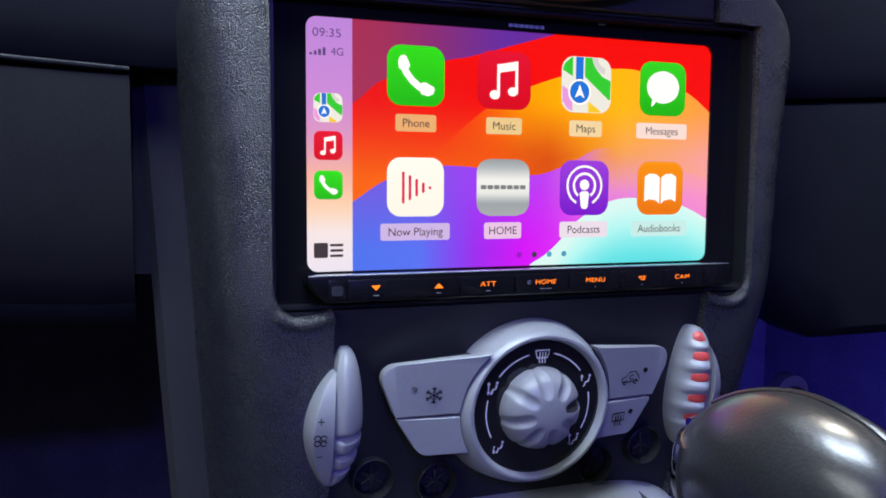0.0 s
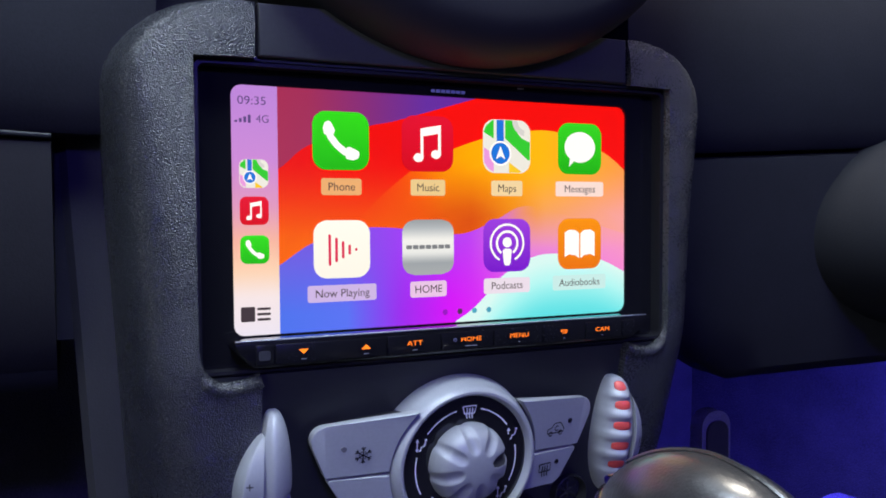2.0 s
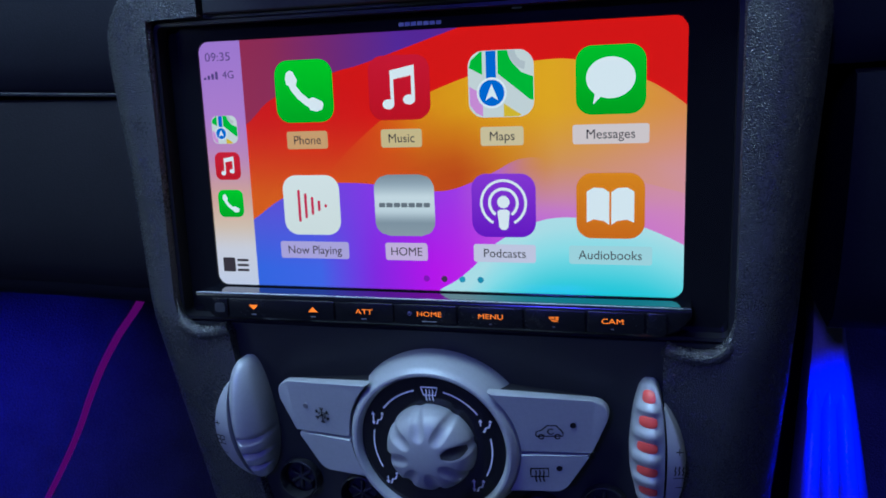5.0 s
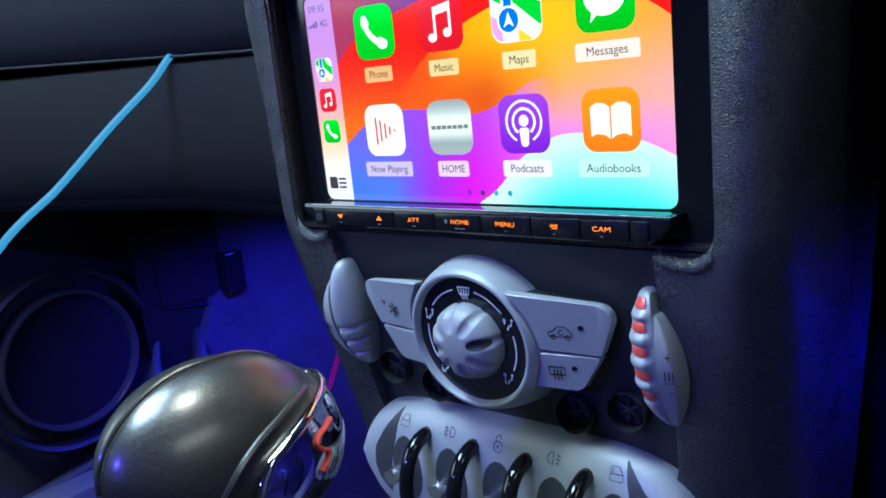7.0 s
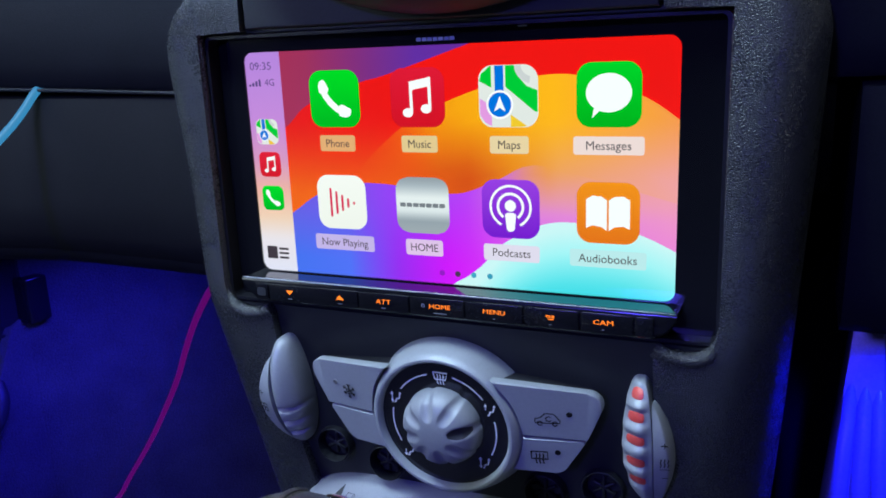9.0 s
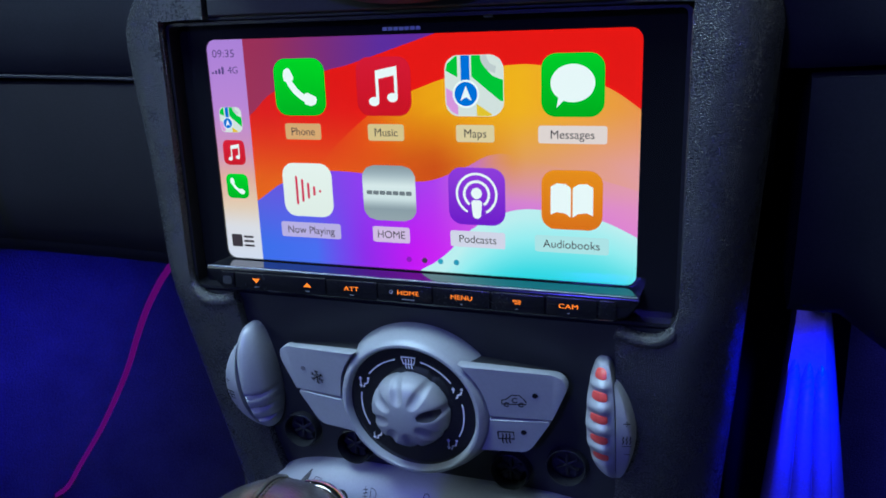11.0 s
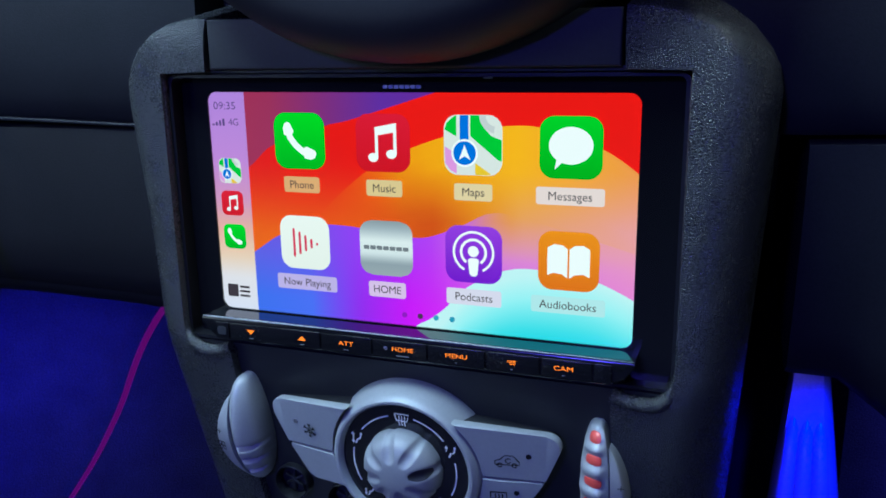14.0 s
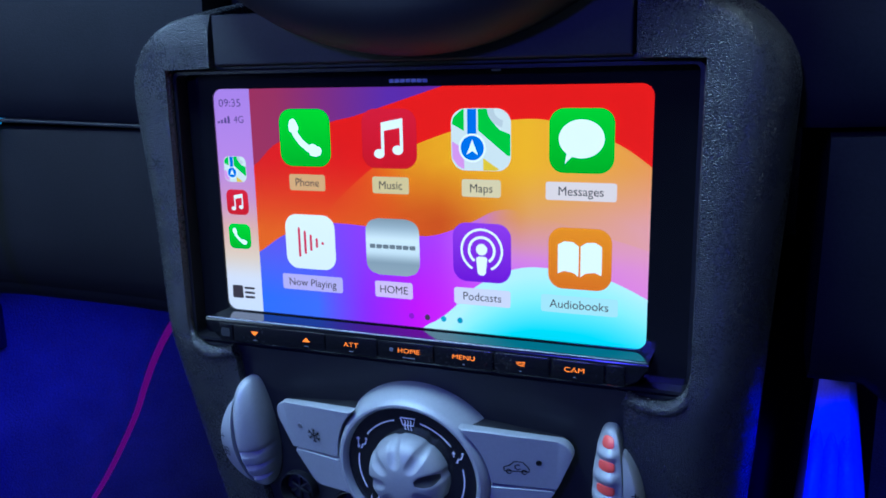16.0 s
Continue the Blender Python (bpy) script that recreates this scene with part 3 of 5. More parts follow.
def map_tile(cx, cz, s):
    icon(cx, cz, s, (228, 228, 222), (226, 226, 222))
    h = s / 2

    def poly(mat, pts, y=YG):
        return shape("map_patch", flat([(cx + a * h, cz + b * h) for a, b in pts], y), mat)
    poly(LIT["green"], ((-0.90, 0.72), (-0.62, 0.95), (-0.56, 0.97), (-0.56, 0.28), (-0.97, 0.50)))
    poly(LIT["green"], ((-0.08, 0.97), (0.22, 0.97), (0.36, 0.60), (0.62, 0.32), (0.98, 0.18), (0.98, -0.50), (0.88, -0.48), (-0.08, 0.30)))
    poly(LIT["pink"], ((-0.97, -0.05), (-0.56, -0.30), (-0.56, -0.95), (-0.78, -0.84), (-0.96, -0.60)))
    poly(LIT["yellow"], ((0.08, -0.97), (0.08, -0.58), (0.62, -0.93), (0.5, -0.97)))
    shape("map_ring", band(cx + 0.80 * h, cz + 0.98 * h, 0.36 * h, 0.58 * h, YG - 0.00002, 182, 262, 12), LIT["grey"])
    poly(LIT["blue"], ((-0.44, 0.97), (-0.14, 0.97), (-0.14, 0.1), (-0.44, 0.1)), YG - 0.00003)
    shape("map_dot_rim", flat(ring_pts(cx - 0.28 * h, cz - 0.26 * h, 0.46 * h, n=28), YG - 0.00005), WHITE_LIT)
    shape("map_dot", flat(ring_pts(cx - 0.28 * h, cz - 0.26 * h, 0.39 * h, n=28), YG - 0.00008), LIT["blue"])
    shape("map_arrow", flat([(cx + (a - 0.28) * h, cz + (b - 0.26) * h) for a, b in ((0, 0.27), (0.20, -0.22), (0, -0.10), (-0.20, -0.22))], YG - 0.00012), WHITE_LIT)


COLS, ROW1, ROW2, ICON = (-0.0396, -0.0082, 0.0232, 0.0548), 0.6230, 0.5870, 0.0196
icon(COLS[0], ROW1, ICON, (34, 214, 28), (12, 178, 14))
handset(COLS[0], ROW1, ICON * 0.88, WHITE_LIT, YG)
icon(COLS[1], ROW1, ICON, (220, 20, 48), (206, 8, 26))
note(COLS[1], ROW1, ICON * 0.92, WHITE_LIT, YG)
map_tile(COLS[2], ROW1, ICON)
icon(COLS[3], ROW1, ICON, (40, 206, 36), (14, 172, 16))
bm = flat(ring_pts(COLS[3], ROW1 + 0.0006, 0.0069, 0.0058, 40), YG)
flat([(COLS[3] - 0.0044, ROW1 - 0.0036), (COLS[3] - 0.0026, ROW1 - 0.0046), (COLS[3] - 0.0050, ROW1 - 0.0069)], YG, bm)
shape("bubble_symbol", bm, WHITE_LIT)
icon(COLS[0], ROW2, ICON, (246, 244, 238), (240, 238, 230))
for k, (h, m) in enumerate(((0.0104, "rose"), (0.0082, "rose"), (0.0058, "rose"), (0.0034, "rose"), (0.0010, "rose"))):
    shape("sound_bar", flat(rrect(COLS[0] - 0.0043 + 0.0023 * k, ROW2 - 0.0002, 0.0009, h, 0.00044, 4), YG), LIT[m])
bm = bmesh.new()
layer = bm.verts.layers.float_color.new("picture")
STEEL = [(0, (160, 166, 172)), (0.22, (150, 158, 166)), (0.40, (222, 226, 228)), (0.64, (232, 234, 234)), (0.86, (168, 176, 184)), (1, (146, 152, 158))]
rows = []
for j in range(25):
    z = ROW2 + ICON * 0.985 * (j / 24 - 0.5)
    d = max(0.0, abs(z - ROW2) - ICON * (0.4925 - 0.235))
    half = ICON / 2 - (ICON * 0.235 - math.sqrt(max(0.0, (ICON * 0.235) ** 2 - d * d)))
    pair = []
    for x in (COLS[1] - half, COLS[1] + half):
        v = bm.verts.new((x, YI, z))
        v[layer] = (*srgb(*blend(STEEL, j / 24)), 1)
        pair.append(v)
    rows.append(pair)
for a, b in zip(rows, rows[1:]):
    bm.faces.new((a[0], a[1], b[1], b[0]))
part("app_tile", bm, PICTURE, display, "brushed steel tile", smooth=False, fix=False)
for k in range(7):
    shape("brand_bar", flat(rrect(COLS[1] - 0.0073 + 0.00243 * k, ROW2 + 0.0001, 0.0021, 0.0014, 0.0003, 2), YG), LIT["ash"])
icon(COLS[2], ROW2, ICON, (150, 60, 220), (112, 20, 200))
for r0, r1, a0, a1 in ((0.0064, 0.0072, -62, 242), (0.0038, 0.0047, -55, 235)):
    shape("wave_ring", band(COLS[2], ROW2 + 0.0008, r0, r1, YG, a0, a1, 40), WHITE_LIT)
shape("wave_dot", flat(ring_pts(COLS[2], ROW2 + 0.0011, 0.0019, n=20), YG), WHITE_LIT)
shape("wave_stem", flat([(COLS[2] - 0.0019, ROW2 - 0.0018), (COLS[2] - 0.0011, ROW2 - 0.0012), (COLS[2] + 0.0011, ROW2 - 0.0012), (COLS[2] + 0.0019, ROW2 - 0.0018), (COLS[2] + 0.0014, ROW2 - 0.0066), (COLS[2] + 0.0007, ROW2 - 0.0074), (COLS[2] - 0.0007, ROW2 - 0.0074), (COLS[2] - 0.0014, ROW2 - 0.0066)], YG), WHITE_LIT)
icon(COLS[3], ROW2, ICON, (240, 142, 6), (226, 112, 0))
for s in (-1, 1):
    page = [(0.0003, 0.0040), (0.0020, 0.0052), (0.0048, 0.0054), (0.0068, 0.0042), (0.0068, -0.0049), (0.0048, -0.0040), (0.0020, -0.0044), (0.0003, -0.0056)]
    shape("book_page", flat([(COLS[3] + s * a, ROW2 + b) for a, b in page], YG), WHITE_LIT)
for cz, kind in ((0.6117, "map"), (0.5999, "note"), (0.5875, "phone")):
    if kind == "map":
        map_tile(-0.0686, cz, 0.0092)
    elif kind == "note":
        icon(-0.0686, cz, 0.0092, (220, 20, 48), (206, 8, 26))
        note(-0.0686, cz, 0.0085, WHITE_LIT, YG)
    else:
        icon(-0.0686, cz, 0.0092, (34, 214, 28), (12, 178, 14))
        handset(-0.0686, cz, 0.0082, WHITE_LIT, YG)
LABELS = ((0, 1, "Phone", 0.0140, (226, 168, 112)), (1, 1, "Music", 0.0132, (226, 196, 140)), (2, 1, "Maps", 0.0130, (232, 206, 160)), (3, 1, "Messages", 0.0216, (238, 214, 210)),
          (0, 2, "Now Playing", 0.0240, (196, 176, 226)), (1, 2, "HOME", 0.0139, (222, 190, 228)), (2, 2, "Podcasts", 0.0192, (224, 214, 232)), (3, 2, "Audiobooks", 0.0240, (190, 228, 230)))
for c, r, word, wide, tone in LABELS:
    z = 0.6078 if r == 1 else 0.5723
    shape("caption_plate", flat(rrect(COLS[c], z, wide, 0.0056, 0.0008, 4), YI), glowing("caption_tone", srgb(*tone), 1.0))
    lettering(word, COLS[c], z - 0.0001, YG, 0.00265, TEXT_DARK, display, "caption", squeeze=0.98)
lettering("09:35", -0.0689, 0.6347, YG, 0.0026, LIT["slate"], display, "clock_digits", squeeze=1.12)
lettering("4G", -0.0656, 0.6290, YG, 0.0024, LIT["slate"], display, "signal_text")
for k in range(4):
    shape("signal_bar", flat(rrect(-0.0740 + 0.0014 * k, 0.6279 + 0.00028 * (k + 1), 0.0009, 0.0007 + 0.0006 * k, 0.0001, 1), YG), LIT["slate"])
shape("home_symbol", flat(rrect(-0.0711, 0.5668, 0.0045, 0.0048, 0.0004, 2), YG), TEXT_DARK)
for k in range(3):
    shape("list_line", flat(rrect(-0.0660, 0.5684 - 0.0017 * k, 0.0043, 0.0008, 0.0003, 2), YG), TEXT_DARK)
for k, tone in enumerate(((140, 20, 190), (70, 50, 80), (70, 160, 190), (60, 150, 180))):
    shape("page_dot", flat(ring_pts(-0.0019 + 0.0058 * k, 0.5638, 0.0010, n=16), YG), glowing("dot_tone", srgb(*tone), 1.0))

# ---- the heater controls ----
climate = thing("heater_panel", (0, 0.0, 0.513), "silver winged heater control panel on the console", "car control")
DX, DZ = 0.0010, 0.5126


def leaned(bm, k=0.10):
    """Leans a control back towards its foot, as the plate behind it does."""
    for v in bm.verts:
        v.co.y += 0.0032 + k * (DZ - v.co.z)
    return bm


def bent(bm):
    """Sweeps the outer ends of the silver wings back."""
    for v in bm.verts:
        v.co.y += 0.20 * abs(v.co.x - DX) - 0.0074
    return leaned(bm, 0.20)


prof = [(0.0309, 0.006), (0.0305, 0.000), (0.0296, -0.0055), (0.0284, -0.0105), (0.0271, -0.0141), (0.0263, -0.0160), (0.0254, -0.0168), (0.0246, -0.0168), (0.0239, -0.0160), (0.0234, -0.0138)]
dial = part("dial_ring", leaned(lathe(prof, DX, DZ, 96)), SILVER, climate, "satin silver dial ring")
part("dial_face", leaned(lathe([(0.0240, -0.0142), (0.0, -0.0146)], DX, DZ, 72)), PIANO, climate, "glossy black dial face")


KNOB = 0.0138
KNOB_SIDE = [(0.0, -0.02482), (0.3, -0.02465), (0.55, -0.02400), (0.76, -0.02270), (0.90, -0.02080), (0.98, -0.01860), (1.02, -0.0165), (1.04, -0.0140)]


def scooped(p, a, lift=0.0):
    """A place on the turning knob: p along its side from the middle to the foot, a round it; eight soft scoops run out over the edge."""
    r, y = p[0] * KNOB, p[1]
    off = (a - radians(12) + math.pi / 8) % (math.pi / 4) - math.pi / 8
    d = (abs(p[0] - 0.74) / 0.36) ** 2.8 + (p[0] * math.sin(off) / 0.170) ** 2
    scoop = max(0.0, 1 - d) ** 1.15
    r -= 0.0010 * scoop * max(0.0, (p[0] - 0.80) / 0.20)
    return (DX + r * math.cos(a), y + 0.0013 * scoop - lift, DZ + r * math.sin(a))


def knob():
    side = smooth_path([(r, y, 0) for r, y in KNOB_SIDE], 7)[1:]
    return loft([[scooped(p, 2 * math.pi * k / 176) for k in range(176)] for p in side])


def pointer():
    """The dark floor of one scoop, narrow towards the middle of the knob."""
    rows = []
    for i in range(17):
        q = i / 16
        p = 0.40 + 0.56 * q
        half = 0.150 * math.sin(math.pi * (0.06 + 0.88 * q ** 1.1)) ** 0.6 / p
        face = [scooped((p, at([(r, y) for r, y in KNOB_SIDE], p)), radians(12) + half * (-1 + 2 * j / 8), 0.00025) for j in range(9)]
        rows.append(face + [(x, y + 0.0009, z) for x, y, z in face[::-1]])
    return loft(rows)


turn = part("turning_knob", leaned(knob()), SILVER_KNOB, climate, "fluted satin silver turning knob")
part("pointer_slot", leaned(pointer()), GAP, turn, "dark pointer slot")
YD = -0.01480
for a0, a1 in ((104, 142), (38, 76), (168, 208), (-28, 12)):
    part("scale_arc", leaned(band(DX, DZ, 0.0190, 0.0195, YD, a0, a1)), SYMBOL_LIGHT, dial)


def screen_symbol(cx, cz, s, y, mat, parent, flip=False, lay=leaned):
    k = 1 if not flip else 0
    w0, w1 = (0.5, 0.36) if k else (0.46, 0.46)
    out = [(-w0, 0.28), (w0, 0.28), (w1, -0.22), (-w1, -0.22), (-w0, 0.28)]
    bm = stroke([(cx + s * a, cz + s * b) for a, b in out], 0.10 * s, y)
    for j in (-0.2, 0.0, 0.2):
        stroke([(cx + s * (j + 0.03 * math.sin(q * 2)), cz + s * (0.16 - 0.18 * q)) for q in range(5)], 0.08 * s, y, bm)
    return part("defrost_symbol", lay(bm), mat, parent, smooth=False, fix=False)


def air_symbol(cx, cz, s, parent, up, down):
    """A seated figure with the arrows of the air that reaches it."""
    bm = flat(ring_pts(cx + 0.34 * s, cz + 0.36 * s, 0.10 * s, n=10), YD)
    stroke([(cx + 0.32 * s, cz + 0.22 * s), (cx + 0.24 * s, cz - 0.06 * s), (cx + 0.02 * s, cz - 0.10 * s), (cx - 0.06 * s, cz - 0.38 * s), (cx - 0.16 * s, cz - 0.38 * s)], 0.11 * s, YD, bm)
    x = cx - 0.30 * s
    stroke([(x, cz - (0.30 if down else 0.0) * s), (x, cz + (0.34 if up else 0.12) * s)], 0.08 * s, YD, bm)
    for use, dz, way in ((up, 0.26, 1), (down, -0.22, -1)):
        if use:
            flat([(x - 0.15 * s, cz + dz * s), (x + 0.15 * s, cz + dz * s), (x, cz + dz * s + way * 0.24 * s)], YD, bm)
    return part("air_symbol", leaned(bm), SYMBOL_LIGHT, parent, smooth=False, fix=False)


screen_symbol(DX + 0.0003, DZ + 0.0186, 0.0052, YD, SYMBOL_LIGHT, dial)
for ang, up, down in ((155, True, True), (25, True, False), (222, False, True), (-42, True, True)):
    air_symbol(DX + 0.0192 * math.cos(radians(ang)), DZ + 0.0192 * math.sin(radians(ang)), 0.0048, dial, up, down)


def wing(side, upper, base=False):
    """A key beside the dial; its inner edge follows the ring."""
    s = side

    def arc(a0, a1):
        return [(DX + s * 0.0280 * math.cos(radians(a0 + (a1 - a0) * k / 10)), DZ + 0.0280 * math.sin(radians(a0 + (a1 - a0) * k / 10))) for k in range(11)]
    if upper:
        pts = arc(-0.2, 47.5) + [(DX + s * x, z) for x, z in fillet([(0.0195, 0.5333, 0), (0.0562, 0.5294, 0.0050), (0.0489, 0.5120, 0.0006), (0.028, 0.5120, 0)], 8)[1:-1]]
    else:
        pts = arc(-31.5, -1.6) + [(DX + s * x, z) for x, z in fillet([(0.028, 0.5111, 0), (0.0485, 0.5111, 0.0006), (0.0406, 0.4984, 0.0055), (0.0242, 0.4964, 0)], 8)[1:-1]]
    if base:
        mx, mz = sum(p[0] for p in pts) / len(pts), sum(p[1] for p in pts) / len(pts)
        return bent(plate([(mx + 0.90 * (x - mx), mz + 0.86 * (z - mz)) for x, z in pts], -0.0090, 0.008))
    own = plate(pts, -0.0120, -0.0082, 0.0014, 4)
    bmesh.ops.triangulate(own, faces=[f for f in own.faces if len(f.verts) > 4])
    return bent(own)


for side in (-1, 1):
    for upper in (True, False):
        key = part("key", wing(side, upper), SILVER, climate, "silver rocker key")
        part("key_base", wing(side, upper, True), GAP, key, "dark base of the key")
        if upper and side < 0:
            left_key = key
        elif upper:
            right_key = key
        elif side > 0:
            low_key = key
YK = -0.01255
GREY_LENS = material("grey_indicator_lens", (0.16, 0.16, 0.17), 0.3)
bm = bmesh.new()
for k in range(6):
    a = radians(60 * k + 30)
    ca, sa = math.cos(a), math.sin(a)
    cx, cz = -0.0363, 0.5196
    stroke([(cx, cz), (cx + 0.0024 * ca, cz + 0.0024 * sa)], 0.00030, YK, bm)
    for q in (0.6, -0.6):
        stroke([(cx + 0.0014 * ca, cz + 0.0014 * sa), (cx + 0.0014 * ca + 0.0010 * math.cos(a + q), cz + 0.0014 * sa + 0.0010 * math.sin(a + q))], 0.00030, YK, bm)
stroke([(cx + 0.0011 * math.cos(radians(60 * k)), cz + 0.0011 * math.sin(radians(60 * k))) for k in range(7)], 0.00024, YK, bm)
bmesh.ops.scale(bm, vec=(1.22, 1, 1.22), space=Matrix.Translation((-cx, 0, -cz)), verts=bm.verts)
part("snowflake_symbol", bent(bm), SYMBOL_DARK, left_key, smooth=False, fix=False)
for x, z, k in ((-0.0425, 0.5219, left_key), (0.0447, 0.5219, right_key), (0.0402, 0.5066, low_key)):
    part("indicator", bent(lathe([(0.0010, -0.0116), (0.0009, -0.01240), (0, -0.01230)], x, z, 20)), SYMBOL_DARK if x > 0 else GREY_LENS, k, "small indicator lamp")
cx, cz, s = 0.0377, 0.5197, 0.0080
bm = stroke([(cx + s * a, cz + s * b) for a, b in ((-0.5, -0.14), (-0.48, 0.04), (-0.28, 0.10), (-0.08, 0.30), (0.26, 0.30), (0.44, 0.08), (0.50, -0.02), (0.50, -0.16), (-0.5, -0.16))], 0.052 * s, YK)
for j in (-0.30, 0.30):
    band(cx + j * s, cz - 0.18 * s, 0.07 * s, 0.125 * s, YK, 0, 360, 16, bm)
band(cx + 0.06 * s, cz + 0.04 * s, 0.09 * s, 0.14 * s, YK, 40, 330, 14, bm)
part("recirculation_symbol", bent(bm), SYMBOL_DARK, right_key, smooth=False, fix=False)
screen_symbol(0.0343, 0.5052, 0.0058, YK, SYMBOL_DARK, low_key, True, bent)

# ---- thumb wheels ----
TIP_TOP, TIP_LOW = 0.5366, 0.4876


def leaf_x(side, bulge, t):
    tip = 0.0694 - 0.0037 * t
    return MID + side * (tip + (bulge - tip) * max(0.0, math.sin(math.pi * t)) ** (0.50 if t < 0.5 else 0.34))


def leaf(side, b0, b1, height, top=1.0):
    """A strip of the leaf from one bulge to the other, domed towards the seats; top: how far up it reaches."""
    rows = []
    n, m = 90, 14
    for i in range(n + 1):
        t = 0.003 + (top - 0.006) * i / n
        z = TIP_LOW + (TIP_TOP - TIP_LOW) * t
        xa, xb = leaf_x(side, b0, t), leaf_x(side, b1, t)
        if top < 1:
            xb = xa + side * (b1 - b0) * max(0.0, math.sin(math.pi * min(1, t / top))) ** 0.7
        rows.append([(xa + (xb - xa) * j / m, 0.0055 - 0.20 * (z - 0.4876) - height(j / m, t), z) for j in range(m + 1)] + [(xb, 0.012, z), (xa, 0.012, z)])
    return loft(rows)


def roller(u, t):
    ends = max(0.0, math.sin(math.pi * t)) ** (0.55 if t < 0.5 else 0.34)
    return 0.0145 * ends * (1 - 0.45 * max(0.0, u - 0.30) ** 2 / 0.49) * min(1.0, 0.80 + 0.8 * u) * (1.0 if u < 0.86 else math.sqrt(max(0.0, 1 - ((u - 0.86) / 0.145) ** 2)))


SLOTS = (0.30, 0.46, 0.625, 0.785, 0.927)


def ribbed(u, t):
    cut = max(math.exp(-((t - c) / 0.052) ** 4) for c in SLOTS)
    return roller(u, t) - 0.0015 * cut * min(1, max(0, (u - 0.04) / 0.2))


def grooved(u, t):
    cut = 0.0
    for c in (0.42, 0.29, 0.165):
        d = (t - c - 0.10 * (u - 0.4) ** 2) / 0.020
        cut = max(cut, math.exp(-d * d) * min(1, max(0, (u - 0.08) / 0.15)))
    return roller(u, t) - 0.0030 * cut


def rim(u, t):
    return max(0.0, math.sin(math.pi * t)) ** 0.55 * 0.0136 * (1 - 0.15 * u) * math.sqrt(max(0.02, 1 - max(0.0, (u - 0.75) / 0.26) ** 2))


def slot_patch(side, c):
    """A rounded strip that lies in one slot of the roller and follows its curve."""
    rows = []
    for i in range(11):
        v = -1 + 2 * i / 10
        t = min(0.985, c + 0.034 * v)
        z = TIP_LOW + (TIP_TOP - TIP_LOW) * t
        xa, xb = leaf_x(side, 0.0704, t), leaf_x(side, 0.0596, t)
        half = 0.28 * max(0.12, 1 - abs(v) ** 4) ** 0.5
        us = [0.47 + half * (-1 + 2 * j / 10) for j in range(11)]
        face = [(xa + (xb - xa) * u, 0.0055 - 0.20 * (z - 0.4876) - ribbed(u, t) - 0.0006 * max(0.0, 1 - v * v) ** 0.5, z) for u in us]
        rows.append(face + [(x, y + 0.003, z) for x, y, z in face[::-1]])
    return loft(rows)


for side in (-1, 1):
    wheel = thing("thumb_wheel", (MID + side * 0.069, 0.0, 0.512), "silver leaf-shaped thumb wheel with " + ("orange-red slots" if side > 0 else "dark grooves"), "car control", "thumb wheels")
    part("roller", leaf(side, 0.0704, 0.0596, ribbed if side > 0 else grooved), SILVER, wheel, "ribbed silver roller")
    cap = part("cap", leaf(side, 0.0711 if side > 0 else 0.0706, 0.0764 if side > 0 else 0.0784, rim, 0.86), SILVER, wheel, "smooth silver cap with printed symbols")
    if side > 0:
        for c in SLOTS:
            part("red_slot", slot_patch(side, c), RED_SLOT, wheel, "orange-red slot")
    xs = MID + side * (0.0744 if side > 0 else 0.0747)

    def on_cap(bm):
        bmesh.ops.subdivide_edges(bm, edges=bm.edges[:], cuts=2, use_grid_fill=True)
        for v in bm.verts:
            t = (v.co.z - TIP_LOW) / (TIP_TOP - TIP_LOW)
            xa = leaf_x(side, 0.0707, t)
            wide = side * ((0.0764 if side > 0 else 0.0784) - 0.0707) * max(0.05, math.sin(math.pi * min(1, t / 0.86))) ** 0.7
            v.co.y = 0.0055 - 0.20 * (v.co.z - 0.4876) - rim(min(0.74, max(0.0, (v.co.x - xa) / wide)), t) - 0.00060
        return bm
    zs = 0.5112 if side > 0 else 0.5085
    bm = stroke([(xs - 0.0011, zs + 0.0064), (xs + 0.0011, zs + 0.0064)], 0.00036, 0)
    stroke([(xs, zs + 0.0053), (xs, zs + 0.0075)], 0.0003, 0, bm)
    stroke([(xs - 0.0009, zs - 0.0058), (xs + 0.0009, zs - 0.0058)], 0.0003, 0, bm)
    if side < 0:
        for k in range(4):
            a = radians(45 + 90 * k)
            band(xs + 0.0013 * math.cos(a), zs + 0.0013 * math.sin(a), 0.0007, 0.0011, 0, 0, 360, 12, bm)
    else:
        for j in (-0.0011, 0, 0.0011):
            stroke([(xs + j + 0.00016 * math.sin(q * 1.5), zs + 0.0018 - 0.0004 * q) for q in range(9)], 0.00036, 0, bm)
        stroke([(xs - 0.0015, zs - 0.0022), (xs + 0.0015, zs - 0.0022)], 0.00028, 0, bm)
    part("symbols", on_cap(bm), SYMBOL_DARK, cap, smooth=False, fix=False)

